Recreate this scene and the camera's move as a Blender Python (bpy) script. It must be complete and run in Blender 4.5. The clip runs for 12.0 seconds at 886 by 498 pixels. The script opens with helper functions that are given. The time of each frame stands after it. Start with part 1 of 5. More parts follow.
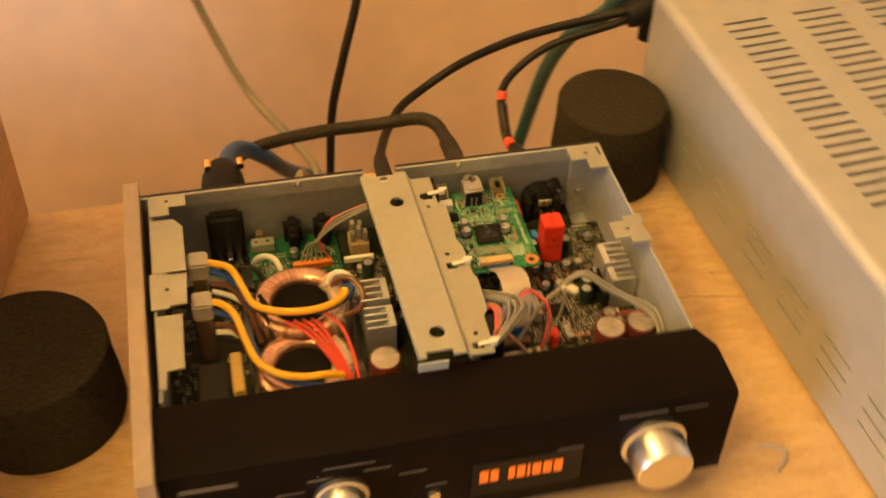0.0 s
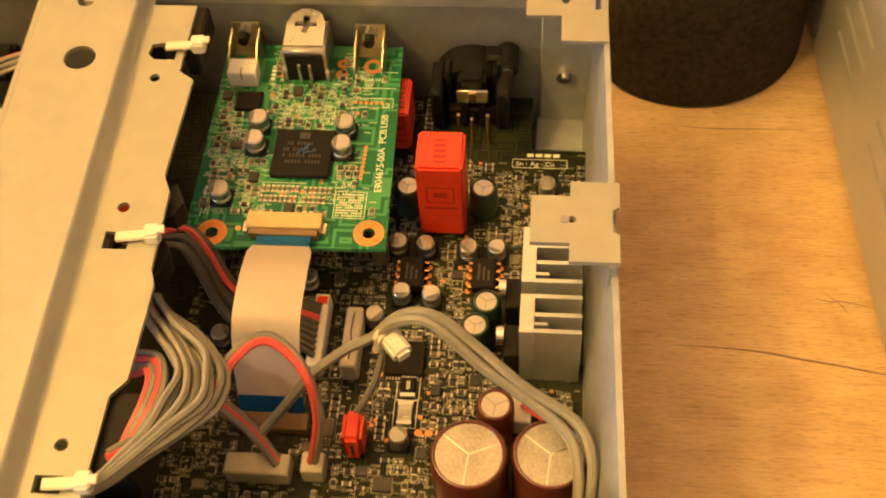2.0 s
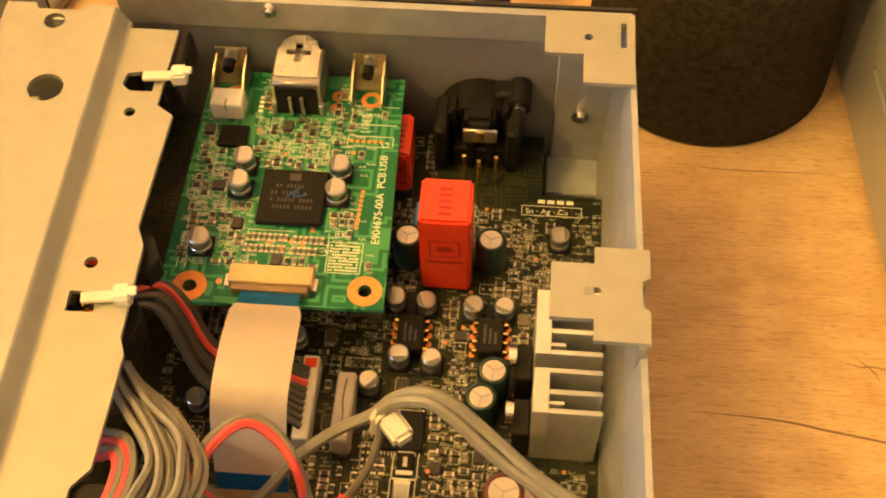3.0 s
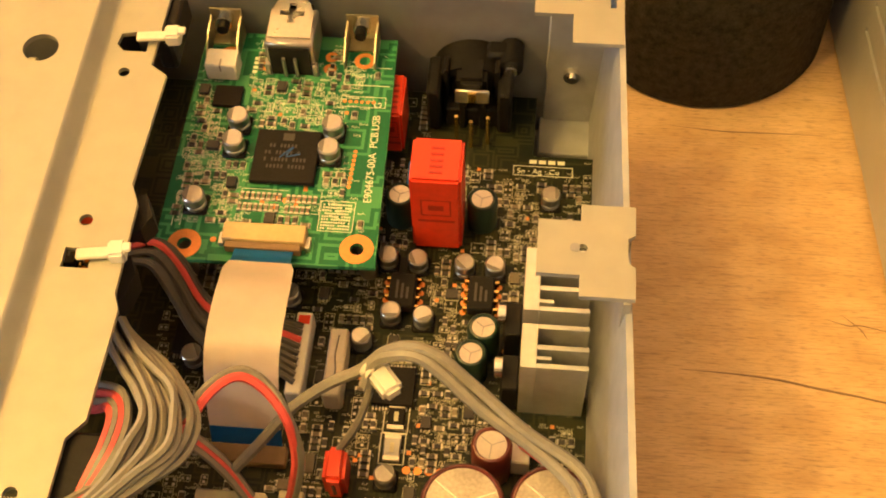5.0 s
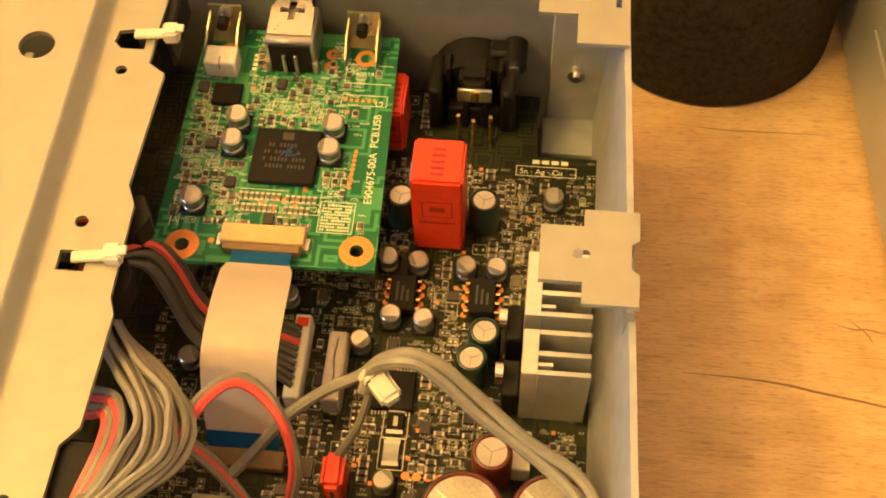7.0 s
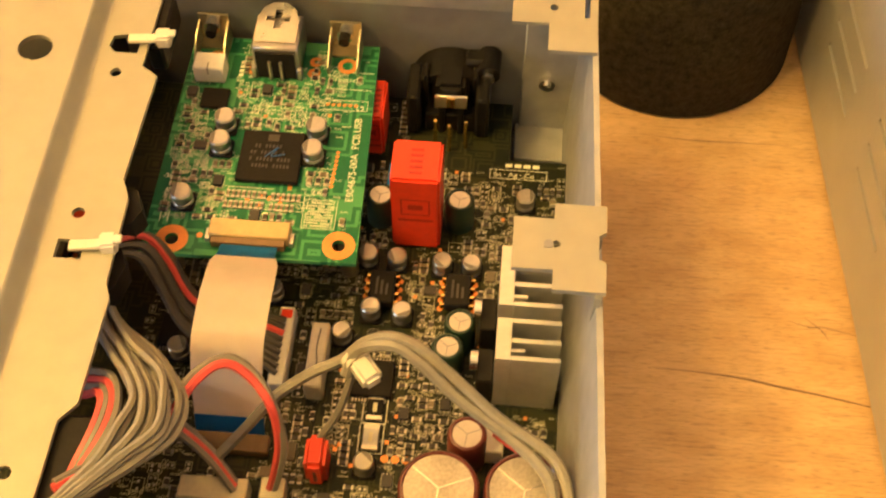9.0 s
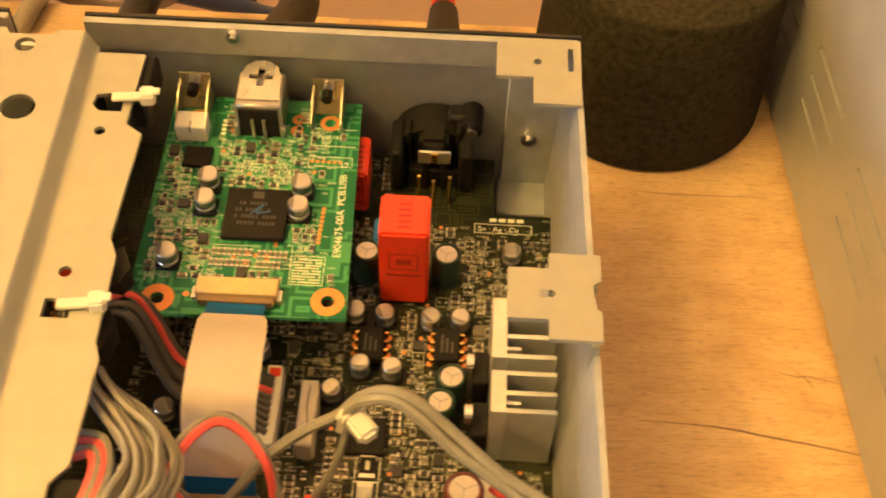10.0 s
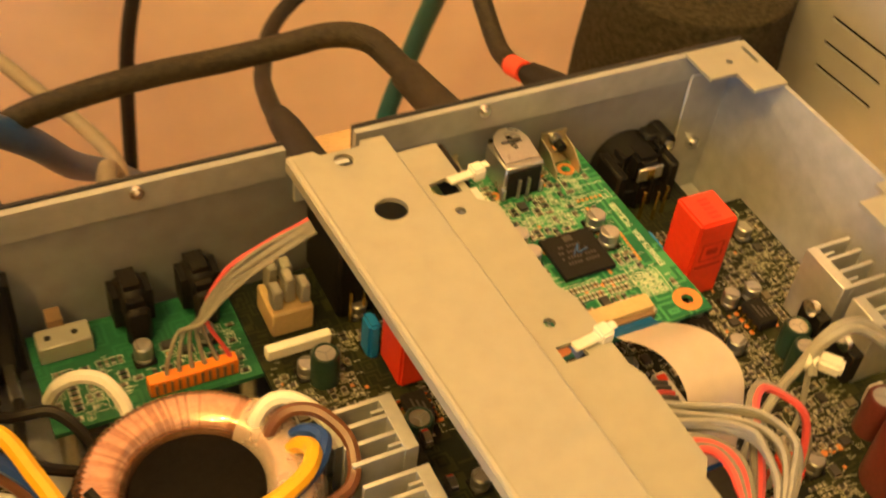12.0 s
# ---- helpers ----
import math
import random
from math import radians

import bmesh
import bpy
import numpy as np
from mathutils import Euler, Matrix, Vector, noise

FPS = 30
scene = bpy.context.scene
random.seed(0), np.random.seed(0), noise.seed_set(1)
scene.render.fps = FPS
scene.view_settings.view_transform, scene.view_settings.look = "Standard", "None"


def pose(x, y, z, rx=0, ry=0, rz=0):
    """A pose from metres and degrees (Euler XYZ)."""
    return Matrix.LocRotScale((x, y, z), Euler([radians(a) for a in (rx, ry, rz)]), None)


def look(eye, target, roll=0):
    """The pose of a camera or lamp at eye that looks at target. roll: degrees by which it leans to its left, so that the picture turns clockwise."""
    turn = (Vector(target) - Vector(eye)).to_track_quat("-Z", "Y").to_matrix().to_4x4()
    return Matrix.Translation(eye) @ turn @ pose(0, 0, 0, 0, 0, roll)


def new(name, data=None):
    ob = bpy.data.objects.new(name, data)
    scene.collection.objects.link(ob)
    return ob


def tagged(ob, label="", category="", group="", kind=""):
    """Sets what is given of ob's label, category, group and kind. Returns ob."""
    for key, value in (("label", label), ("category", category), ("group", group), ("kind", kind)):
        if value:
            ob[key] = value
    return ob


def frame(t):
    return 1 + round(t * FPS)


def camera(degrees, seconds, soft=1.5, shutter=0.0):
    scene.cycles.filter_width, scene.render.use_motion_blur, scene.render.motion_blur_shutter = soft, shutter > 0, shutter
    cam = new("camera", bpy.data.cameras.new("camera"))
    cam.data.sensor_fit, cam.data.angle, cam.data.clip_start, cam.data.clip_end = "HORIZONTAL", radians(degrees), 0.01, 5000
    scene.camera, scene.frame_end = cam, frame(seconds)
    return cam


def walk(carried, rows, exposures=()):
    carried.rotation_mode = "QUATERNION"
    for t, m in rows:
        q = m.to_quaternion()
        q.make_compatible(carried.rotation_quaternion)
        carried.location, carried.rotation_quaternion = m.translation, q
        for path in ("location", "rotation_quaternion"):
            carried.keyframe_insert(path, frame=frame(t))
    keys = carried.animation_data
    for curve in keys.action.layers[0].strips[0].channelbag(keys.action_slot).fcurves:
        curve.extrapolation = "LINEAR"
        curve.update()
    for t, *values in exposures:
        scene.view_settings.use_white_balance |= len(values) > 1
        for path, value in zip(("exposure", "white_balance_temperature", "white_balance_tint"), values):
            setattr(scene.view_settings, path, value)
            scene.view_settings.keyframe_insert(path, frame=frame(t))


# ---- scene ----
cam = camera(40.1, 12.0, soft=1.9, shutter=0.5)
PATH = [
    (0, (0.057, -0.317, 0.561), (0.389, 1.079, -0.832), 1.8),
    (0.2, (0.118, -0.249, 0.544), (0.31, 1.105, -0.915), 2.5),
    (0.5, (0.189, -0.15, 0.485), (0.232, 1.181, -1.007), 1.7),
    (0.6, (0.205, -0.132, 0.462), (0.216, 1.202, -1.028), 1.2),
    (1, (0.254, -0.061, 0.378), (0.154, 1.151, -1.21), -2.3),
    (1.5, (0.278, -0.045, 0.352), (0.121, 1.112, -1.272), -4.8),
    (2, (0.273, -0.006, 0.313), (0.106, 1.107, -1.341), -5.1),
    (2.5, (0.269, 0.016, 0.299), (0.086, 1.088, -1.38), -6.1),
    (3, (0.262, 0.025, 0.297), (0.142, 1.125, -1.369), -1.8),
    (3.5, (0.257, 0.028, 0.289), (0.129, 1.093, -1.399), -2.5),
    (5.5, (0.268, 0.02, 0.301), (0.14, 1.074, -1.393), -2.3),
    (6, (0.267, 0.022, 0.298), (0.163, 1.076, -1.398), -1.0),
    (6.5, (0.267, 0.027, 0.296), (0.131, 1.06, -1.411), -2.5),
    (8.5, (0.262, 0.02, 0.308), (0.166, 1.06, -1.397), -0.3),
    (9, (0.266, 0.011, 0.306), (0.179, 1.094, -1.373), 0.2),
    (9.5, (0.272, 0.012, 0.305), (0.184, 1.162, -1.328), 0.7),
    (10, (0.257, 0.008, 0.302), (0.242, 1.192, -1.31), 2.3),
    (10.5, (0.205, 0.003, 0.312), (0.376, 1.199, -1.282), 4.0),
    (11, (0.145, 0.002, 0.318), (0.511, 1.253, -1.199), 6.0),
    (11.5, (0.077, -0.002, 0.318), (0.616, 1.26, -1.136), 6.2),
    (12, (0.053, 0.008, 0.29), (0.777, 1.231, -1.116), 7.1),
]
walk(cam, [(t, look(eye, target, roll)) for t, eye, target, roll in PATH],
     exposures=((0, 0.0), (0.3, 0.03), (0.6, 0.22), (1.5, 0.30), (5.5, 0.45), (10.0, 0.45), (11.0, 0.48), (12.0, 0.42)))

# ---- light ----
world = bpy.data.worlds.new("room_air")
scene.world = world
world.use_nodes = True
world.node_tree.nodes["Background"].inputs[0].default_value = (1.0, 0.72, 0.45, 1)
world.node_tree.nodes["Background"].inputs[1].default_value = 0.02


def bulb(x, y, z, power, size, colour):
    data = bpy.data.lights.new("ceiling_bulb", "POINT")
    data.shadow_soft_size, data.energy, data.color = size, power, colour
    new("ceiling_bulb", data).location = (x, y, z)


WARM = (1.0, 0.62, 0.155)
bulb(-0.42, 0.02, 1.55, 20, 0.035, WARM)
bulb(-0.64, 0.22, 1.44, 23, 0.035, WARM)
bulb(-0.72, -0.70, 1.47, 33, 0.08, WARM)
data = bpy.data.lights.new("window_daylight", "AREA")
data.shape, data.size, data.energy, data.color = "DISK", 0.8, 34, (0.70, 0.86, 1.0)
new("window_daylight", data).matrix_world = look((-1.85, -0.85, 0.45), (0.38, 0.05, 0.1))


# ---- materials ----
def mat(name, col, rough=0.5, metal=0.0, vary=0.15, size=60.0, bump=0.0, bump_size=900.0, coat=0.0, island=0.0, spec=0.5, other=None, stretch=(1, 1, 1)):
    """A surface with two scales of colour variation and fine relief."""
    m = bpy.data.materials.new(name)
    m.use_nodes = True
    nt = m.node_tree
    b = nt.nodes["Principled BSDF"]
    b.inputs["Roughness"].default_value = rough
    b.inputs["Metallic"].default_value = metal
    b.inputs["Coat Weight"].default_value = coat
    b.inputs["Specular IOR Level"].default_value = spec
    tc = nt.nodes.new("ShaderNodeTexCoord")
    mp = nt.nodes.new("ShaderNodeMapping")
    mp.inputs["Scale"].default_value = stretch
    nt.links.new(tc.outputs["Object"], mp.inputs["Vector"])
    ns = []
    for s in (size, size * 9):
        n = nt.nodes.new("ShaderNodeTexNoise")
        n.inputs["Scale"].default_value = s
        n.inputs["Detail"].default_value = 4
        nt.links.new(mp.outputs[0], n.inputs["Vector"])
        ns.append(n)
    add = nt.nodes.new("ShaderNodeMath")
    add.operation = "ADD"
    nt.links.new(ns[0].outputs["Fac"], add.inputs[0])
    nt.links.new(ns[1].outputs["Fac"], add.inputs[1])
    rng = nt.nodes.new("ShaderNodeMapRange")
    rng.inputs["From Min"].default_value, rng.inputs["From Max"].default_value = 0.7, 1.3
    nt.links.new(add.outputs[0], rng.inputs["Value"])
    mix = nt.nodes.new("ShaderNodeMix")
    mix.data_type = "RGBA"
    lo = [c * (1 - vary) for c in col]
    hi = list(other) if other else [min(1, c * (1 + vary)) for c in col]
    mix.inputs[6].default_value, mix.inputs[7].default_value = (*lo, 1), (*hi, 1)
    nt.links.new(rng.outputs[0], mix.inputs[0])
    out = mix.outputs[2]
    if island:
        geo = nt.nodes.new("ShaderNodeNewGeometry")
        r2 = nt.nodes.new("ShaderNodeMapRange")
        r2.inputs["To Min"].default_value, r2.inputs["To Max"].default_value = 1 - island, 1 + island
        nt.links.new(geo.outputs["Random Per Island"], r2.inputs["Value"])
        hsv = nt.nodes.new("ShaderNodeHueSaturation")
        nt.links.new(r2.outputs[0], hsv.inputs["Value"])
        nt.links.new(out, hsv.inputs["Color"])
        out = hsv.outputs[0]
    nt.links.new(out, b.inputs["Base Color"])
    rr = nt.nodes.new("ShaderNodeMapRange")
    rr.inputs["To Min"].default_value, rr.inputs["To Max"].default_value = rough * 0.85, min(1, rough * 1.15)
    nt.links.new(ns[0].outputs["Fac"], rr.inputs["Value"])
    nt.links.new(rr.outputs[0], b.inputs["Roughness"])
    if bump:
        n = nt.nodes.new("ShaderNodeTexNoise")
        n.inputs["Scale"].default_value = bump_size
        n.inputs["Detail"].default_value = 3
        nt.links.new(mp.outputs[0], n.inputs["Vector"])
        bp = nt.nodes.new("ShaderNodeBump")
        bp.inputs["Strength"].default_value = bump
        bp.inputs["Distance"].default_value = 0.0006
        nt.links.new(n.outputs["Fac"], bp.inputs["Height"])
        nt.links.new(bp.outputs[0], b.inputs["Normal"])
    return m


def wood_mat():
    """Oak worktop print: grain along x, broad tone patches, fine dark pores and a few long cracks."""
    m = mat("oak_worktop", (0.60, 0.385, 0.182), 0.40, 0, 0.14, 11, 0.25, 700, stretch=(0.6, 1.5, 1), other=(0.69, 0.48, 0.265))
    nt = m.node_tree
    b = nt.nodes["Principled BSDF"]
    src = b.inputs["Base Color"].links[0].from_socket
    tc = nt.nodes["Texture Coordinate"]
    mp = nt.nodes.new("ShaderNodeMapping")
    mp.inputs["Scale"].default_value = (9, 150, 1)
    nt.links.new(tc.outputs["Object"], mp.inputs["Vector"])
    n = nt.nodes.new("ShaderNodeTexNoise")
    n.inputs["Scale"].default_value, n.inputs["Detail"].default_value, n.inputs["Distortion"].default_value = 2.2, 5, 0.4
    nt.links.new(mp.outputs[0], n.inputs["Vector"])
    rg = nt.nodes.new("ShaderNodeMapRange")
    rg.inputs["From Min"].default_value, rg.inputs["From Max"].default_value = 0.35, 0.62
    rg.inputs["To Min"].default_value, rg.inputs["To Max"].default_value = 0.98, 1.01
    nt.links.new(n.outputs["Fac"], rg.inputs["Value"])
    def times(colour, fac):
        mul = nt.nodes.new("ShaderNodeMix")
        mul.data_type, mul.blend_type = "RGBA", "MULTIPLY"
        mul.inputs[0].default_value = 1.0
        nt.links.new(colour, mul.inputs[6])
        nt.links.new(fac, mul.inputs[7])
        return mul.outputs[2]

    out = times(src, rg.outputs[0])
    for scale, squash, lo, hi, depth in ((2400, (0.12, 1, 1), 0.30, 0.48, 0.66), (1400, (0.06, 1, 1), 0.30, 0.46, 0.76), (300, (0.16, 1, 1), 0.34, 0.60, 0.985)):
        mq = nt.nodes.new("ShaderNodeMapping")
        mq.inputs["Scale"].default_value = squash
        nt.links.new(tc.outputs["Object"], mq.inputs["Vector"])
        q = nt.nodes.new("ShaderNodeTexNoise")
        q.inputs["Scale"].default_value, q.inputs["Detail"].default_value = scale, 3
        nt.links.new(mq.outputs[0], q.inputs["Vector"])
        rq = nt.nodes.new("ShaderNodeMapRange")
        rq.inputs["From Min"].default_value, rq.inputs["From Max"].default_value = lo, hi
        rq.inputs["To Min"].default_value, rq.inputs["To Max"].default_value = depth, 1.0
        nt.links.new(q.outputs["Fac"], rq.inputs["Value"])
        out = times(out, rq.outputs[0])
    nt.links.new(out, b.inputs["Base Color"])
    return m


def board_mat(name, mask, trace, size):
    """Circuit board: solder mask with slightly lighter copper traces beneath."""
    m = mat(name, mask, 0.42, 0, 0.12, 90, 0.12, 1500, spec=0.22)
    nt = m.node_tree
    b = nt.nodes["Principled BSDF"]
    src = b.inputs["Base Color"].links[0].from_socket
    tc = nt.nodes["Texture Coordinate"]
    v = nt.nodes.new("ShaderNodeTexVoronoi")
    v.distance, v.feature = "CHEBYCHEV", "F1"
    v.inputs["Scale"].default_value = size
    nt.links.new(tc.outputs["Object"], v.inputs["Vector"])
    w = nt.nodes.new("ShaderNodeMath")
    w.operation, w.inputs[1].default_value = "PINGPONG", 0.11
    nt.links.new(v.outputs["Distance"], w.inputs[0])
    s = nt.nodes.new("ShaderNodeMath")
    s.operation, s.inputs[1].default_value = "GREATER_THAN", 0.06
    nt.links.new(w.outputs[0], s.inputs[0])
    mx = nt.nodes.new("ShaderNodeMix")
    mx.data_type = "RGBA"
    mx.inputs[7].default_value = (*trace, 1)
    nt.links.new(s.outputs[0], mx.inputs[0])
    nt.links.new(src, mx.inputs[6])
    nt.links.new(mx.outputs[2], b.inputs["Base Color"])
    return m


def glow(name, col, power):
    m = bpy.data.materials.new(name)
    m.use_nodes = True
    b = m.node_tree.nodes["Principled BSDF"]
    b.inputs["Base Color"].default_value = (*[c * 0.3 for c in col], 1)
    b.inputs["Emission Color"].default_value = (*col, 1)
    b.inputs["Emission Strength"].default_value = power
    return m


OAK = wood_mat()
PLASTER = mat("peach_wall", (0.93, 0.715, 0.575), 0.75, 0, 0.07, 2.5, 0.25, 260)
WHITE_WALL = mat("white_wall", (0.75, 0.72, 0.66), 0.8, 0, 0.05, 2, 0.2, 200)
BOX_WOOD = mat("brown_veneer", (0.58, 0.34, 0.19), 0.5, 0, 0.2, 12, 0.1, 300, stretch=(1, 1, 6))
FOAM = mat("dark_foam", (0.030, 0.025, 0.016), 0.95, 0, 0.45, 420, 1.0, 900, spec=0.04, other=(0.058, 0.048, 0.032))
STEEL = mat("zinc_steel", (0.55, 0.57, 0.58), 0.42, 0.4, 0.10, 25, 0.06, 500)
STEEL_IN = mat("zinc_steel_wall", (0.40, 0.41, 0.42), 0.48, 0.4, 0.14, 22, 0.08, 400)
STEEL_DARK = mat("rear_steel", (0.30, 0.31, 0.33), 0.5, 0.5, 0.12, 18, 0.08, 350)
CREAM = mat("pale_plated_steel", (0.375, 0.37, 0.315), 0.44, 0.4, 0.06, 20, 0.05, 500)
MILKY = mat("milky_plastic", (0.52, 0.46, 0.40), 0.35, 0, 0.15, 60)
MILKY.node_tree.nodes["Principled BSDF"].inputs["Alpha"].default_value = 0.72
MARK = mat("grey_print", (0.10, 0.09, 0.08), 0.6)
LASER = mat("laser_print", (0.045, 0.038, 0.03), 0.6)
ALU_SIDE = mat("bronze_anodised", (0.40, 0.33, 0.27), 0.45, 0.4, 0.1, 15, 0.05, 500)
AMP_SILVER = mat("silver_paint", (0.44, 0.445, 0.45), 0.36, 0.35, 0.06, 9, 0.12, 700)
BLACK_PAINT = mat("black_paint", (0.012, 0.011, 0.011), 0.45, 0, 0.2, 40, 0.1, 900)
BLACK_FACE = mat("black_anodised", (0.006, 0.004, 0.003), 0.55, 0.0, 0.15, 30, 0.08, 900, spec=0.06)
BLACK = mat("black_plastic", (0.010, 0.009, 0.008), 0.5, 0, 0.25, 70, 0.12, 900, spec=0.18)
DARK = mat("dark_recess", (0.01, 0.009, 0.008), 0.8)
CHIP = mat("chip_epoxy", (0.014, 0.012, 0.011), 0.65, 0, 0.15, 150, 0.15, 1800, spec=0.12)
CHROME = mat("bright_nickel", (0.80, 0.78, 0.74), 0.22, 1.0, 0.06, 60)
KNOB = mat("satin_aluminium", (0.80, 0.79, 0.77), 0.30, 1.0, 0.05, 60, 0.05, 900)
HEATSINK = mat("raw_aluminium", (0.66, 0.66, 0.64), 0.42, 0.75, 0.08, 50, 0.06, 800)
BRASS = mat("brass_clip", (0.52, 0.47, 0.34), 0.32, 0.9, 0.1, 80)
GOLD = mat("gold_pin", (0.85, 0.60, 0.22), 0.25, 1.0, 0.05, 80)
COPPER_PAD = mat("copper_pad", (0.72, 0.27, 0.08), 0.4, 0.5, 0.12, 120)
SOLDER = mat("solder", (0.46, 0.44, 0.39), 0.30, 0.8, 0.15, 300, island=0.35)
SILK = mat("silkscreen", (0.74, 0.74, 0.60), 0.6, 0, 0.1, 300)
SILK_DIM = mat("thin_silkscreen", (0.50, 0.48, 0.34), 0.6, 0, 0.15, 300)
NICKEL = mat("nickel_shell", (0.44, 0.42, 0.40), 0.28, 0.8, 0.08, 70, 0.05, 700)
MOON = mat("can_print", (0.15, 0.14, 0.13), 0.5)
PEN = mat("blue_pen", (0.02, 0.10, 0.30), 0.5)
# the brace's own steel, with bluish daylight on its bend mixed into the colour
DAYLIT_STEEL = mat("daylit_plated_steel", (0.40, 0.42, 0.40), 0.33, 0.35, 0.06, 20, 0.05, 500)
GREEN = board_mat("green_board", (0.010, 0.125, 0.055), (0.060, 0.270, 0.115), 120)
GREEN2 = board_mat("green_board_left", (0.012, 0.10, 0.048), (0.02, 0.13, 0.06), 140)
DARKPCB = board_mat("dark_board", (0.007, 0.010, 0.005), (0.024, 0.027, 0.010), 170)
SMD = mat("chip_parts", (0.035, 0.03, 0.028), 0.5, 0, 0.2, 200, island=0.6)
SMD_TAN = mat("chip_capacitors", (0.14, 0.115, 0.08), 0.5, 0, 0.2, 200, island=0.35)
RED = mat("red_plastic", (0.68, 0.040, 0.012), 0.35, 0, 0.10, 60, 0.05, 600)
RED_DK = mat("red_print", (0.34, 0.012, 0.006), 0.5)
MAROON = mat("maroon_sleeve", (0.105, 0.022, 0.018), 0.3, 0, 0.2, 90, coat=0.3)
GREEN_SLEEVE = mat("green_sleeve", (0.012, 0.035, 0.024), 0.3, 0, 0.2, 90, coat=0.3)
CAN = mat("capacitor_can", (0.46, 0.45, 0.43), 0.30, 0.9, 0.08, 120, 0.1, 900)
CAN_TOP = mat("brushed_can_top", (0.40, 0.37, 0.33), 0.42, 0.55, 0.25, 140, 0.1, 900)
SOCKET = mat("cream_socket", (0.52, 0.48, 0.38), 0.5, 0, 0.1, 90)
WHITE = mat("white_plastic", (0.74, 0.72, 0.66), 0.45, 0, 0.06, 90, 0.05, 600)
NYLON = mat("nylon_tie", (0.70, 0.67, 0.61), 0.35, 0, 0.05, 90)
TAN = mat("tan_plastic", (0.52, 0.38, 0.19), 0.45, 0, 0.1, 70)
TAN_DK = mat("brown_plastic", (0.20, 0.12, 0.06), 0.45, 0, 0.1, 70)
ORANGE = mat("orange_plastic", (0.75, 0.20, 0.015), 0.4, 0, 0.1, 80)
RIBBON = mat("white_ribbon", (0.92, 0.80, 0.74), 0.32, 0, 0.03, 40, coat=0.4)
RIBBON_BLUE = mat("blue_stiffener", (0.012, 0.19, 0.55), 0.35, 0, 0.08, 60)
# grey wire in the brace's shadow; the shade is put into this darker colour
SHADED_WIRE = mat("shaded_grey_wire", (0.085, 0.080, 0.072), 0.42, 0, 0.12, 60, 0.04, 400, island=0.22)
GREY_WIRE = mat("grey_wire", (0.225, 0.212, 0.185), 0.42, 0, 0.12, 60, 0.04, 400, island=0.22)
PINK_WIRE = mat("red_marked_wire", (0.66, 0.085, 0.085), 0.4, 0, 0.1, 60)
RED_WIRE = mat("red_wire", (0.60, 0.06, 0.03), 0.4, 0, 0.1, 60)
YELLOW_WIRE = mat("yellow_wire", (0.80, 0.42, 0.015), 0.35, 0, 0.06, 50)
BLUE_WIRE = mat("blue_wire", (0.015, 0.055, 0.26), 0.35, 0, 0.1, 50)
BROWN_WIRE = mat("brown_wire", (0.13, 0.05, 0.025), 0.35, 0, 0.1, 50)
WHITE_WIRE = mat("white_wire", (0.74, 0.71, 0.64), 0.4, 0, 0.06, 50)
COPPER = mat("copper_winding", (0.58, 0.32, 0.21), 0.20, 0.75, 0.35, 45, 0.3, 300, coat=1.0)
COPPER_DK = mat("copper_winding_dark", (0.40, 0.20, 0.12), 0.24, 0.75, 0.3, 60, 0.2, 400, coat=1.0)
FILM = mat("clear_film", (0.80, 0.70, 0.60), 0.12, 0, 0.1, 40, 0.3, 120)
FILM.node_tree.nodes["Principled BSDF"].inputs["Alpha"].default_value = 0.34
CORE = mat("black_core", (0.006, 0.005, 0.004), 0.8, 0, 0.4, 60, 0.5, 300, spec=0.08)
RUBBER = mat("black_cable", (0.014, 0.012, 0.010), 0.5, 0, 0.25, 70, 0.15, 600, spec=0.25)
# the second colour paints the weave's yellowish highlights as fine flecks
BRAID = mat("braided_sleeve", (0.010, 0.008, 0.005), 0.5, 0, 0.6, 420, 1.0, 1300, spec=0.3, other=(0.045, 0.034, 0.018))
BLUE_CABLE = mat("blue_cable", (0.018, 0.070, 0.220), 0.35, 0, 0.15, 60, 0.1, 500)
TEAL_CABLE = mat("teal_cable", (0.010, 0.10, 0.105), 0.45, 0, 0.15, 60, 0.3, 1200)
GREY_CABLE = mat("grey_cable", (0.26, 0.22, 0.17), 0.45, 0, 0.1, 60)
CABLE_RED = mat("red_band", (0.80, 0.07, 0.035), 0.45, 0, 0.08, 60)
LIT = glow("orange_display", (1.0, 0.17, 0.01), 0.8)

# ---- building helpers: all sizes below in millimetres ----
MM = 0.001


def box(bm, x0, y0, z0, x1, y1, z1, bevel=0.0, seg=1):
    m = Matrix.Translation(((x0 + x1) / 2, (y0 + y1) / 2, (z0 + z1) / 2)) @ Matrix.Diagonal((abs(x1 - x0), abs(y1 - y0), abs(z1 - z0), 1))
    vs = bmesh.ops.create_cube(bm, size=1, matrix=m)["verts"]
    if bevel:
        es = list({e for v in vs for e in v.link_edges})
        bmesh.ops.bevel(bm, geom=es, offset=bevel, segments=seg, affect="EDGES")
    return bm


def cyl(bm, x, y, z, r, h, axis="z", n=20, r2=None):
    turn = {"z": Matrix(), "y": Matrix.Rotation(radians(-90), 4, "X"), "x": Matrix.Rotation(radians(90), 4, "Y")}[axis]
    m = Matrix.Translation((x, y, z)) @ turn @ Matrix.Translation((0, 0, h / 2))
    bmesh.ops.create_cone(bm, cap_ends=True, segments=n, radius1=r, radius2=r if r2 is None else r2, depth=h, matrix=m)
    return bm


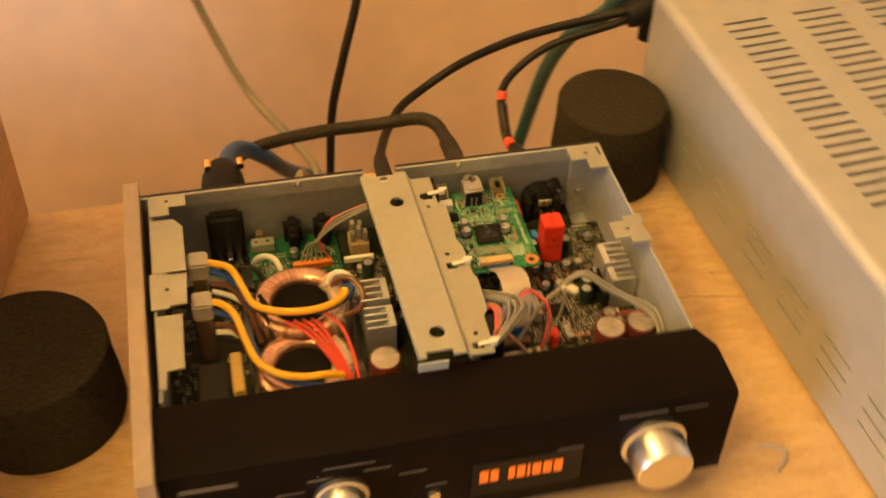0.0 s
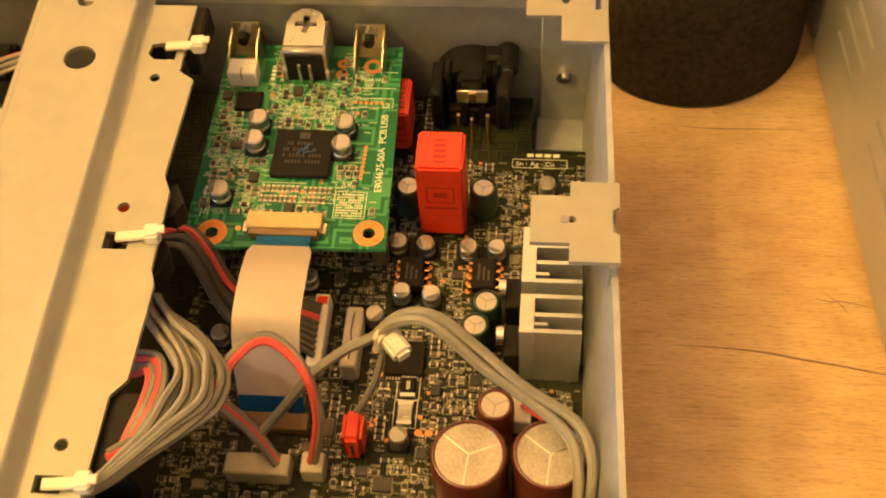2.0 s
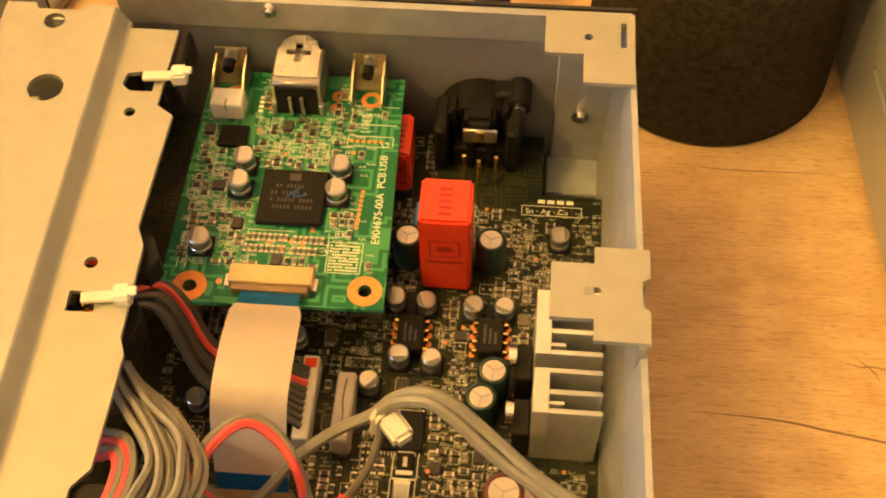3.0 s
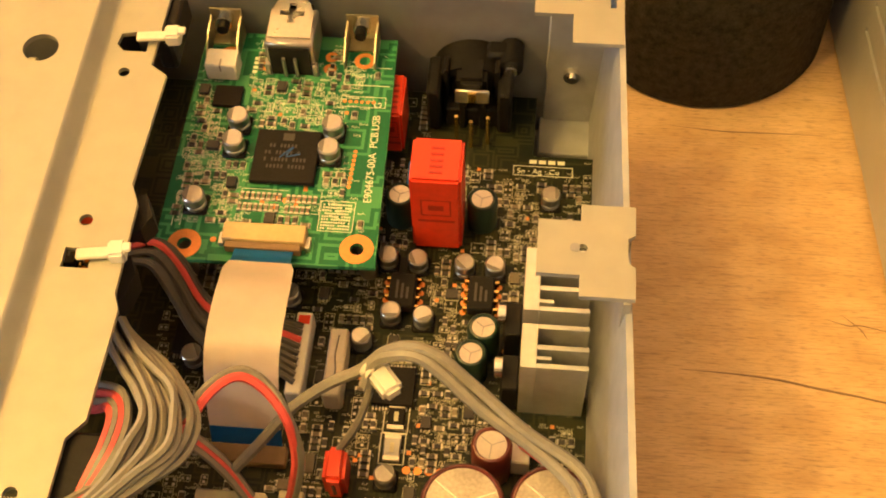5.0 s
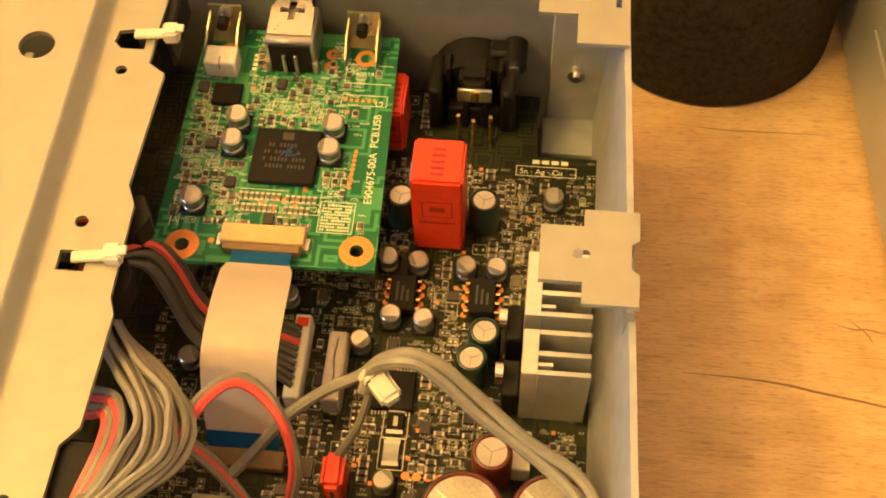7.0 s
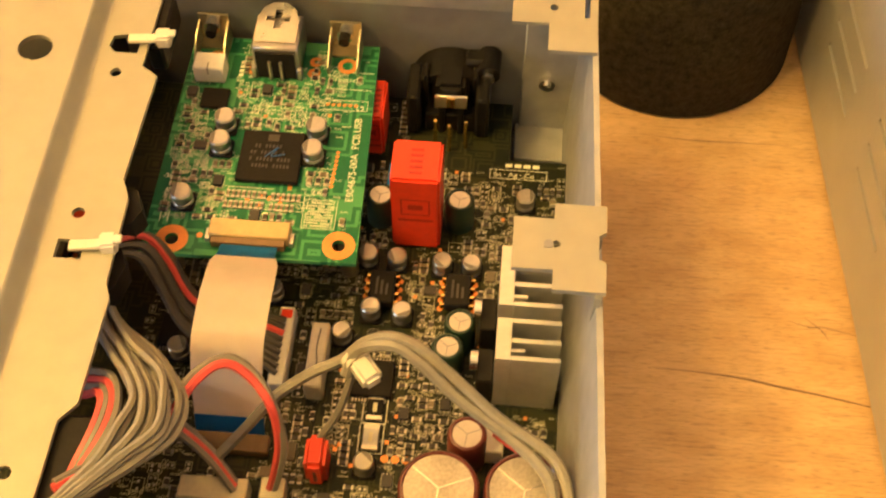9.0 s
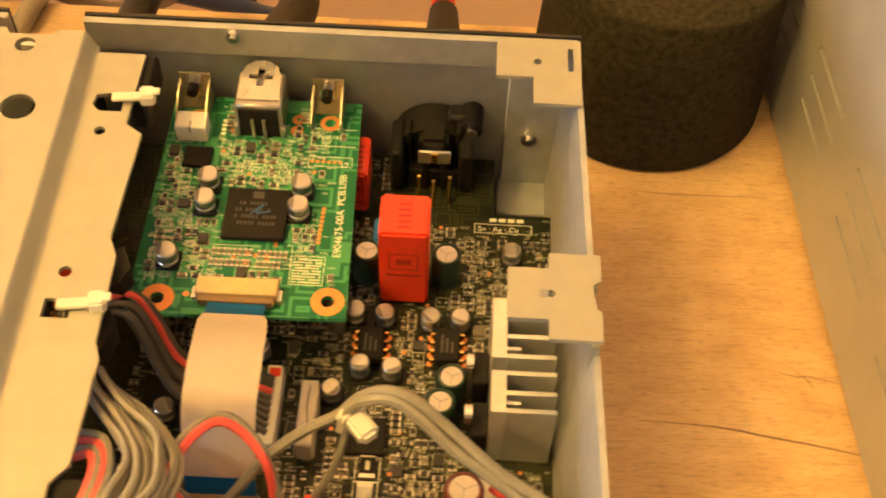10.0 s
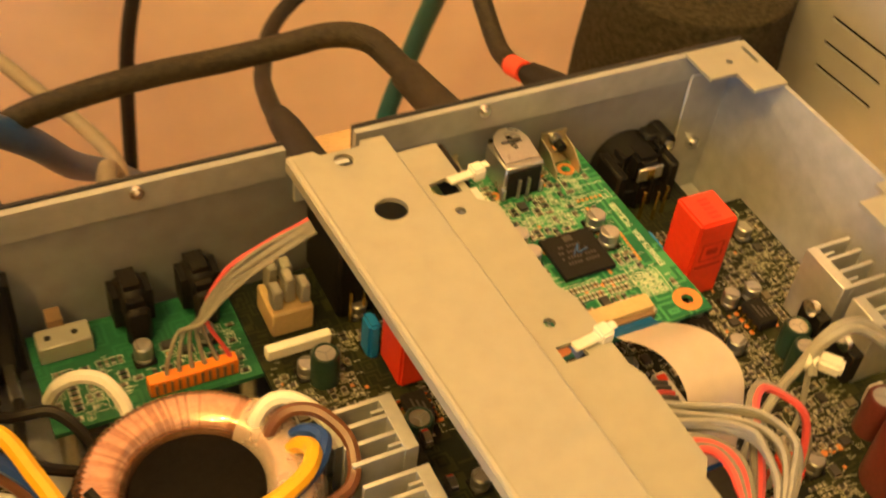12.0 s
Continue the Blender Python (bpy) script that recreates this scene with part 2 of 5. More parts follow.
def lathe(bm, x, y, profile, n=28, tilt=None):
    """Turn a profile of (radius, height) about the upright line through x, y."""
    rings = []
    for r, z in profile:
        if r <= 0:
            rings.append([bm.verts.new((x, y, z))])
        else:
            rings.append([bm.verts.new((x + r * math.cos(6.28318531 * i / n), y + r * math.sin(6.28318531 * i / n), z)) for i in range(n)])
    for a, b in zip(rings, rings[1:]):
        for i in range(n):
            j = (i + 1) % n
            if len(a) == 1 and len(b) > 1:
                bm.faces.new((a[0], b[i], b[j]))
            elif len(b) == 1 and len(a) > 1:
                bm.faces.new((a[i], a[j], b[0]))
            elif len(a) > 1:
                bm.faces.new((a[i], a[j], b[j], b[i]))
    return bm


def plate(bm, outer, holes, z0, z1):
    """A flat sheet with holes, between two heights."""
    es = []
    for loop in (outer, *holes):
        vs = [bm.verts.new((p[0], p[1], z0)) for p in loop]
        es += [bm.edges.new((vs[i], vs[(i + 1) % len(vs)])) for i in range(len(vs))]
    fs = [g for g in bmesh.ops.triangle_fill(bm, edges=es, use_beauty=True, use_dissolve=False)["geom"] if isinstance(g, bmesh.types.BMFace)]
    up = bmesh.ops.extrude_face_region(bm, geom=fs)["geom"]
    bmesh.ops.translate(bm, verts=[g for g in up if isinstance(g, bmesh.types.BMVert)], vec=(0, 0, z1 - z0))
    bmesh.ops.recalc_face_normals(bm, faces=bm.faces)
    return bm


def ring_pts(x, y, r, n=16):
    return [(x + r * math.cos(6.28318531 * i / n), y + r * math.sin(6.28318531 * i / n)) for i in range(n)]


def rect_pts(x0, y0, x1, y1):
    return [(x0, y0), (x1, y0), (x1, y1), (x0, y1)]


def smooth_line(pts, steps=6):
    """A smooth curve through the points."""
    p = [Vector(q) for q in pts]
    p = [2 * p[0] - p[1]] + p + [2 * p[-1] - p[-2]]
    out = []
    for i in range(1, len(p) - 2):
        for k in range(steps):
            t = k / steps
            a, b, c, d = p[i - 1], p[i], p[i + 1], p[i + 2]
            out.append(0.5 * (2 * b + (c - a) * t + (2 * a - 5 * b + 4 * c - d) * t * t + (3 * b - a - 3 * c + d) * t ** 3))
    out.append(p[-2])
    return out


def tube(bm, pts, r, n=8, steps=6):
    line = smooth_line(pts, steps)
    side = Vector((0.31, 0.17, 0.93))
    rings = []
    for i, c in enumerate(line):
        d = (line[min(i + 1, len(line) - 1)] - line[max(i - 1, 0)]).normalized()
        side = (side - d * side.dot(d)).normalized()
        u = d.cross(side)
        rr = r(i / (len(line) - 1)) if callable(r) else r
        rings.append([bm.verts.new(c + (side * math.cos(6.28318531 * k / n) + u * math.sin(6.28318531 * k / n)) * rr) for k in range(n)])
    for a, b in zip(rings, rings[1:]):
        for i in range(n):
            j = (i + 1) % n
            bm.faces.new((a[i], a[j], b[j], b[i])).smooth = True
    bm.faces.new(rings[0][::-1])
    bm.faces.new(rings[-1])
    return bm


def part(name, bm, material, parent=None, label="", at=None):
    """Link a bmesh (millimetres) as one mesh object, under a thing or a part."""
    bmesh.ops.recalc_face_normals(bm, faces=bm.faces)
    base = Vector(at) * MM if at else Vector()
    bm.transform(Matrix.Translation(-base) @ Matrix.Diagonal((MM, MM, MM, 1)))
    me = bpy.data.meshes.new(name)
    bm.to_mesh(me)
    bm.free()
    for mt in material if isinstance(material, (list, tuple)) else (material,):
        me.materials.append(mt)
    for poly in me.polygons:
        poly.use_smooth = True
    me.set_sharp_from_angle(angle=radians(38))
    ob = new(name, me)
    ob.location = base
    if parent:
        if parent.parent and parent.parent.parent:
            # a sub-part that gets pieces of its own becomes a part of the thing
            root = parent.parent.parent
            parent.parent = root
            parent.matrix_parent_inverse = Matrix.Translation(-root.location)
        ob.parent = parent
        ob.matrix_parent_inverse = Matrix.Translation(-parent.location)
    if label:
        tagged(ob, label)
    return ob


def thing(name, at, label, category, group=""):
    ob = new(name)
    ob.location = Vector(at) * MM
    return tagged(ob, label, category, group)


def B(*a, **k):
    return box(bmesh.new(), *a, **k)


def C(*a, **k):
    return cyl(bmesh.new(), *a, **k)


def P(*a):
    return plate(bmesh.new(), *a)


def T(*a, **k):
    return tube(bmesh.new(), *a, **k)


# ---- setting ----
def setting(name, bm, material, label, category):
    return tagged(part(name, bm, material), label, category, kind="structure")


setting("table_top", B(-1300, -700, -38, 1500, 332, 0, bevel=2), OAK, "light oak worktop with long grain and small cracks", "table top")
setting("wall_north", B(-1900, 700, -760, 2100, 820, 1800), PLASTER, "peach painted plaster wall behind the worktop", "wall")
setting("wall_west", B(-2020, -3000, -760, -1900, 820, 1800), WHITE_WALL, "plain painted wall", "wall")
setting("wall_east", B(2100, -3000, -760, 2220, 820, 1800), WHITE_WALL, "plain painted wall", "wall")
setting("wall_south", B(-2020, -3120, -760, 2220, -3000, 1800), WHITE_WALL, "plain painted wall", "wall")
setting("floor", B(-2020, -3120, -800, 2220, 820, -760), BOX_WOOD, "plain brown floor", "floor")
setting("ceiling", B(-2020, -3120, 1800, 2220, 820, 1860), WHITE_WALL, "plain white ceiling", "ceiling")
setting("table_support", B(-1250, -640, -760, -1200, 300, -38), OAK, "oak panel under the worktop", "table leg")
setting("table_support", B(1400, -640, -760, 1450, 300, -38), OAK, "oak panel under the worktop", "table leg")


def foam_cylinder(x, y, r, h, label):
    bm = bmesh.new()
    b = r * 1.055  # slightly flared foot
    prof = [(0, 0), (b - 1, 0), (b, 1), (b - 0.3, h * 0.3), (r, h * 0.7), (r, h - 2), (r - 0.6, h - 0.7), (r - 1.6, h), (r * 0.6, h - 0.2), (0, h)]
    lathe(bm, x, y, prof, 72)
    for v in bm.verts:
        n = noise.noise(v.co * 0.09) * 0.6
        v.co.x += n
        v.co.y += n * 0.7
    return tagged(part("foam_cylinder", bm, FOAM, at=(x, y, 0)), label, "foam cylinder", "foam cylinders on the worktop")


foam_cylinder(320, 303.6, 37.2, 62, "dark grey foam cylinder beside the silver amplifier")
foam_cylinder(-64, 159, 45, 53, "dark grey foam cylinder standing on the oak worktop")

bm = B(-240, -330, 0, 0, 0, 420, bevel=3)
bm.transform(Matrix.Translation((-76, 331, 0)) @ Matrix.Rotation(radians(-11), 4, "Z"))
cab = tagged(part("wooden_cabinet", bm, BOX_WOOD, at=(-230, 190, 0)), "brown veneered wooden cabinet on the worktop", "cabinet")
bm = T([(333, 53, 1), (340, 51, 1.6), (347, 46, 2.2), (343, 39, 1.4), (337, 34, 1)], 1.1, 6)
tagged(part("plastic_offcut", bm, MILKY, None, "", at=(338, 44, 0)), "small clear plastic offcut lying on the worktop", "offcut")

top_ob = bpy.data.objects["table_top"]
for pts, w in (([(311, 173.6), (326, 173.2), (338, 172.2), (347, 170.6), (360, 168.6), (372, 166.4), (392, 163)], 0.30), ([(309, 257.6), (325, 256.2), (341, 256.4), (358, 256.6)], 0.2), ([(352, 192), (358, 190.4), (362, 190.6), (374, 188)], 0.2), ([(356, 194), (361, 189.6), (363, 186)], 0.17), ([(-70, 280), (-50, 281), (-30, 279)], 0.2)):
    part("crack", T([(x, y, -0.06) for x, y in pts], lambda f, w=w: w * (0.35 + math.sin(3.14159 * f)), 6), TAN_DK, top_ob, "dark hairline crack")

# ---- the opened audio unit ----
unit = thing("audio_component", (145, 140, 0), "black hi-fi unit standing open with boards and transformers showing", "hi-fi unit")

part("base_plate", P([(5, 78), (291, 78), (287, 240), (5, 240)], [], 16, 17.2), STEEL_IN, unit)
for fx, fy in ((32, 70), (262, 70), (32, 220), (262, 220)):
    part("foot", lathe(bmesh.new(), fx, fy, [(0, 0), (13, 0), (14, 2), (12, 16), (0, 16)], 20), BLACK, unit, "round black foot")

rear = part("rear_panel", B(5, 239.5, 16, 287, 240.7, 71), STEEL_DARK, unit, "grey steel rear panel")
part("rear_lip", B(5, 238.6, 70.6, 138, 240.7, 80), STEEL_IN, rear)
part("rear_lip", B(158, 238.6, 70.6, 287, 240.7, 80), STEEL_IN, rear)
part("rear_skin", B(4, 240.9, 14, 138, 241.9, 80.6), BLACK_PAINT, rear, "black painted outer skin")
part("rear_skin", B(158, 240.9, 14, 288, 241.9, 80.6), BLACK_PAINT, rear, "black painted outer skin")
part("rear_skin", B(138, 240.9, 14, 158, 241.9, 70), BLACK_PAINT, rear, "black painted outer skin")


def screw(x, y, z, axis, parent, r=2.0, m=CHROME):
    bm = bmesh.new()
    if axis == "y":
        cyl(bm, x, y - 1.6, z, r, 1.6, "y", 14)
        cyl(bm, x, y - 2.6, z, r * 0.55, 1.2, "y", 10)
    else:
        cyl(bm, x, y, z, r, 1.0, "z", 14, r * 0.8)
    return part("screw", bm, m, parent)


for sx in (98, 197):
    screw(sx, 238.8, 78, "y", rear, 1.9)

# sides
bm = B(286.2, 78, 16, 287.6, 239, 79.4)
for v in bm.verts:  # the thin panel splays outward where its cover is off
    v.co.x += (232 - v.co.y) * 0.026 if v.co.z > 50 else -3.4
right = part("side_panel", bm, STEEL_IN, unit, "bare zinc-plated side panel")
part("corner_flange", B(270, 238.2, 21, 286, 239.4, 72, bevel=0.4), STEEL_IN, right)
part("corner_flange", B(269, 226, 20, 286, 239.3, 24, bevel=0.4), STEEL_IN, right)
screw(277, 238.2, 44.4, "y", right, 2.3)
for ry, rz in ((222, 26), (200, 49)):
    part("rivet", C(282.6 + 0.04 * rz, ry, rz, 1.5, 2.2, "x", 10), CHROME, right)
clip = part("clip", P([(266, 239.5), (287.6, 239.5), (287.6, 217), (275.4, 217), (275.4, 226), (266, 226)], [ring_pts(276.5, 231.5, 1.1, 10), rect_pts(284.2, 228.5, 285.6, 236.5)], 79.5, 80.7), CREAM, right, "pale bent fixing tab")
clip2 = part("clip", P([(269.5, 150.6), (278.5, 150.6), (278.5, 145.6), (290, 145.6), (290, 153.1), (288.4, 154.1), (288.4, 160.1), (290, 161.1), (290, 168.1), (278.5, 168.1), (278.5, 163.9), (269.5, 163.9)], [ring_pts(279, 157.2, 1.0, 10)], 83.1, 84.5), CREAM, right, "pale bent fixing tab")
part("clip_mark", C(277.4, 157.2, 84.5, 1.1, 0.12, "z", 12), STEEL_DARK, clip2)
part("tab_fold", B(287.7, 145, 72, 289.2, 151, 83.1), CREAM, clip2)
part("tab_fold", B(287.7, 160, 72, 289.2, 166, 83.1), CREAM, clip2)
part("inner_post", B(276, 146, 17.2, 285.8, 165, 36), STEEL_IN, right)

left = part("side_panel", P([(-4, 30), (5, 30), (5, 248), (-4, 248)], [], 12, 86), ALU_SIDE, unit, "bronze-grey aluminium side plate")
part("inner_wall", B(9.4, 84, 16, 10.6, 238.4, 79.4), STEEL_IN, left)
part("clip", P([(10, 239), (31, 239), (31, 229), (21, 229), (21, 222), (10, 222)], [ring_pts(20, 234, 1.2, 10)], 79.5, 80.7), CREAM, left, "pale bent fixing tab")
part("clip", P([(10, 218), (23, 218), (28, 211), (28, 175), (10, 175)], [], 79.5, 80.7), CREAM, left, "pale bent fixing tab")
part("clip", P([(8, 173), (18, 173), (18, 171), (28, 171), (27, 148), (18, 148), (17, 146), (8, 146)], [ring_pts(17, 160, 1.2, 10)], 80.9, 82.1), CREAM, left, "pale bent fixing tab")
part("clip", P([(10, 142), (24, 142), (23, 104), (14, 103), (13, 91), (10, 92)], [], 79.5, 80.7), CREAM, left, "pale bent fixing tab")

# front
bm = bmesh.new()
prof = [(81, 16), (81, 79.4), (80, 80), (40, 80), (37, 78.6), (36, 76), (36, 14), (38, 11), (80, 11)]
for x0, x1, inset in ((-4, 292, 0),):
    a = [bm.verts.new((x0, y, z)) for y, z in prof]
    b = [bm.verts.new((x1, y, z)) for y, z in prof]
    c = [bm.verts.new((x1 + 8, min(y, 68), z - (2 if z > 70 else 0))) for y, z in prof]
    for p, q in ((a, b), (b, c)):
        for i in range(len(prof)):
            j = (i + 1) % len(prof)
            bm.faces.new((p[i], p[j], q[j], q[i]))
    bm.faces.new(a)
    bm.faces.new(c[::-1])
front = part("front_panel", bm, BLACK_FACE, unit, "thick black front panel")
part("inner_front", B(5, 81.3, 17.2, 286, 82.5, 76), BLACK_PAINT, front)


def knob(x, z, r, length, name, label):
    bm = bmesh.new()
    prof = [(0, 0), (r * 1.12, 0), (r * 1.12, 3), (r, 4), (r * 0.97, length - 1.5), (r * 0.90, length), (r * 0.5, length - 0.6), (0, length - 0.6)]
    lathe(bm, 0, 0, prof, 40)
    bm.transform(Matrix.Translation((x, 35.8, z)) @ Matrix.Rotation(radians(90), 4, "X"))
    return part(name, bm, KNOB, front, label)


knob(257, 48, 16, 21, "volume_knob", "large satin aluminium knob")
knob(92, 46, 12.5, 14, "selector_knob", "small satin aluminium knob")
part("push_button", C(140, 33.2, 33, 3.2, 2.6, "y", 20), KNOB, front, "small round silver button")
disp = part("display_window", B(160, 35.2, 25, 219, 35.9, 52, bevel=0.2), BLACK, unit, "dark display window")
bx = 164.0
for ww in (4.6, 4.2, 0, 3.4, 4.2, 1.6, 4.6, 4.6, 4.6):
    if ww:
        part("display_bar", B(bx, 34.9, 36, bx + ww, 35.1, 46), LIT, disp, "glowing orange display bar")
    bx += ww + 1.2 if ww else 4.2
bm = bmesh.new()
for x0, x1, z0, z1 in ((14, 42, 66, 69.5), (205, 219, 50, 53.5), (60, 74, 52, 53), (76, 88, 60, 61), (104, 118, 62, 63), (122, 136, 54, 55), (84, 110, 68, 69), (136, 147, 40, 41), (236, 262, 71, 72.4), (266, 284, 71, 72)):
    box(bm, x0, 35.7, z0, x1, 35.95, z1)
tagged(part("panel_marks", bm, MARK, front), "small grey panel print", kind="stuff")

# cross brace
def lean(bm):
    """The brace sits a little askew and rises towards the front."""
    bm.transform(Matrix(((1, -0.024, 0, 0.024 * 230), (0, 1, 0, 0), (0, -0.035, 1, 0.035 * 202), (0, 0, 0, 1))))
    return bm


br = part("cross_brace", lean(P([(137.4, 78), (141, 78), (141, 82), (155, 82), (155, 78), (161.5, 78), (161.5, 229.5), (155, 229.5), (154, 227.5), (143, 227.5), (142, 229.5), (135, 229.5)],
    [ring_pts(151.2, 202, 4.2, 24), ring_pts(150, 95, 4.2, 24), ring_pts(148, 223.6, 2.6, 14)], 85.2, 86.6)), CREAM, unit, "pale sheet-metal brace bridging the case")
part("brace_side", lean(P([(136.8, 80), (138.2, 80), (135.8, 229), (134.4, 229)], [], 82.8, 86.0)), CREAM, br)
part("brace_edge", lean(T([(138.1, 79, 85.45), (136.9, 154, 85.45), (135.7, 229.2, 85.45)], 1.3, 12)), CREAM, br)
bm = bmesh.new()
bend = []
for k in range(11):  # a soft S bend from the crown down to the ledge
    f = k / 10
    bend.append((161.5 + 3.0 * f, 86.6 - 5.4 * (3 * f * f - 2 * f ** 3)))
rings = [[bm.verts.new((x, y, z - d)) for y in (78, 229.5)] for d in (0, 1.3) for x, z in bend]
for a, b in list(zip(rings[:11], rings[1:11])) + list(zip(rings[11:], rings[12:])) + [(rings[0], rings[11]), (rings[10], rings[21])]:
    bm.faces.new((a[0], a[1], b[1], b[0]))
for k in range(10):
    for e in (0, 1):
        bm.faces.new((rings[k][e], rings[k + 1][e], rings[k + 12][e], rings[k + 11][e]))
part("brace_step", lean(bm), DAYLIT_STEEL, br)
part("brace_ledge", lean(P([(164.5, 80), (177.5, 80), (178.4, 107), (181.6, 111), (182.5, 136), (181, 140), (181, 163), (178.8, 168), (180.2, 200), (176, 203), (176.5, 227.5), (164.5, 227.5)],
    [[(166.5, 209), (168.5, 207), (174, 207), (174, 211), (172, 213.5), (167, 212.5)], ring_pts(170, 200.4, 1.4, 12), ring_pts(170.8, 157.8, 1.5, 12), rect_pts(168, 145.5, 174, 150.5), ring_pts(170.8, 95, 1.5, 12), rect_pts(167, 84, 173, 88)], 80.0, 81.2)), CREAM, br)
part("brace_foot", B(140, 78, 78, 156, 79, 86), STEEL, br)
part("brace_foot", B(140, 237, 62, 156, 238.5, 72), STEEL, br)


def tie(x, y, z, parent=None, rot=0):
    """A nylon cable tie: strap, square head and cut tail."""
    bm = bmesh.new()
    box(bm, -9, -1.6, -0.7, 3, 1.6, 0.7, bevel=0.3)
    box(bm, 1, -2.6, -2.2, 6.5, 2.6, 2.4, bevel=0.7, seg=2)
    box(bm, 5.5, -1.3, 1.5, 8.5, 1.3, 2.6, bevel=0.3)
    bm.transform(Matrix.Translation((x, y, z)) @ Matrix.Rotation(radians(rot), 4, "Z") @ Matrix.Diagonal((0.68, 0.8, 0.8, 1)))
    return part("cable_tie", bm, NYLON, parent or unit, "white nylon cable tie")


tie(178, 211, 82.4, br, 6)
tie(179.2, 149, 84.2, br, 8)
tie(179, 86, 86.6, br, 5)

# circuit boards
main = part("main_board", P([(119, 79), (285, 79), (285, 216), (268, 216), (268, 236), (119, 236)], [], 34.4, 36), DARKPCB, unit, "dark green-black main circuit board")
for px, py in ((124, 84), (280, 84), (124, 230), (272, 212), (200, 150)):
    part("standoff", C(px, py, 17.2, 3, 17.2, "z", 10), BRASS, main)
usb = part("daughter_board", P([(178, 164.5), (231.5, 165.5), (229.5, 236), (178.5, 236)], [ring_pts(185.3, 169, 1.7, 14), ring_pts(226.6, 170.3, 1.7, 14)], 54.6, 56), GREEN, unit, "bright green daughter circuit board")
for px, py in ((188, 230), (221, 230), (182, 173.5), (227.5, 176)):
    part("standoff", C(px, py, 36, 2.4, 18.6, "z", 10), BRASS, usb)
lb = part("input_board", P([(64, 203), (118.5, 203), (118.5, 237), (64, 237)], [], 35.4, 37), GREEN2, unit, "green input circuit board")
for px, py in ((67, 206), (115, 206), (67, 233), (115, 233)):
    part("standoff", C(px, py, 17.2, 2.4, 18.2, "z", 10), BRASS, lb)
psu = part("supply_board", P([(10, 84), (56, 84), (56, 214), (10, 214)], [], 26.4, 28), DARKPCB, unit, "dark power supply board")
for px, py in ((14, 88), (52, 88), (14, 210), (52, 210)):
    part("standoff", C(px, py, 17.2, 2.4, 9.2, "z", 10), BRASS, psu)


def relay(x0, y0, z0, x1, y1, z1, parent, label="red plastic relay"):
    ob = part("relay", B(x0, y0, z0, x1, y1, z1, bevel=0.7, seg=2), RED, parent, label)
    bm = bmesh.new()
    cx, w = (x0 + x1) / 2, x1 - x0
    for k in range(5):
        box(bm, cx - 1.6, y0 + 2.2 + k * 1.8, z1 + 0.02, cx + 1.6, y0 + 2.9 + k * 1.8, z1 + 0.12)
    zc = z0 + (z1 - z0) * 0.62
    for a, b, c, d in ((-0.3, 3, 0.3, 3.3), (-0.3, -3.3, 0.3, -3)):
        box(bm, cx + a * w, y0 - 0.1, zc + b, cx + c * w, y0 - 0.02, zc + d)
    box(bm, cx - 0.3 * w, y0 - 0.1, zc - 3, cx - 0.27 * w, y0 - 0.02, zc + 3)
    box(bm, cx + 0.27 * w, y0 - 0.1, zc - 3, cx + 0.3 * w, y0 - 0.02, zc + 3)
    box(bm, cx - 0.15 * w, y0 - 0.1, zc - 1, cx + 0.15 * w, y0 - 0.02, zc + 1)
    box(bm, cx - 0.36 * w, y0 - 0.1, zc - 6, cx + 0.36 * w, y0 - 0.02, zc - 5.2)
    tagged(part("relay_print", bm, RED_DK, ob), "faint moulded print", kind="stuff")
    return ob


relay(238.8, 184.5, 37, 251.2, 197.5, 66.5, main)
relay(227.5, 214, 37, 233.4, 228, 53, main)
relay(149.6, 185, 37, 162.0, 198, 67.5, main)
part("film_capacitor", B(236, 197.5, 36, 240.5, 206, 46, bevel=0.8, seg=2), RIBBON_BLUE, main)
part("film_capacitor", B(146.2, 197.6, 36, 149.6, 203.6, 49, bevel=0.8, seg=2), RIBBON_BLUE, main)


def heatsink(x0, x1, ys, z0, z1, spine_left):
    """A comb-shaped extrusion: a spine with separate fins."""
    xs = x0 if spine_left else x1 - 3.6
    ob = part("heat_sink", B(xs, ys[0], z0, xs + 3.6, ys[-1] + 1.2, z1, bevel=0.15), HEATSINK, unit, "bare aluminium finned heat sink")
    for i, y in enumerate(ys):
        a, b = (xs + 3.6, x1) if spine_left else (x0, xs)
        part("fin", B(a, y, z0, b, y + 1.2, z1, bevel=0.12), HEATSINK, ob)
        if i < len(ys) - 1 and i % 2 == 0:
            c = xs + 3.6 if spine_left else xs - 3.2
            part("fin_rib", B(c, y + 2.1, z0, c + 3.2, y + 2.9, z1), HEATSINK, ob)
    return ob


heatsink(267.5, 282.6, [141, 145.6, 150.8], 36, 60, True)
heatsink(267.5, 282.6, [155.4, 160.8, 165.8, 170.8], 36, 60, True)
heatsink(122, 138.5, [152, 157.1, 162.3, 167.5], 36, 60, False)
heatsink(122, 138.5, [130.5, 135.5, 140.5, 145.7], 36, 60, False)


def to220(x, y, z, parent, side):
    ob = part("transistor", B(x, y - 4.5, z - 8, x + 4, y + 4.5, z + 3, bevel=0.4), BLACK, parent)
    part("transistor_screw", C(x + (-1.6 if side < 0 else 4), y, z + 5, 2.6, 1.8, "x", 12), CHROME, ob)
    return ob


for yy in (145, 159):
    to220(263.4, yy, 46, main, -1)
    to220(138.7, yy - 1, 47, main, 1)

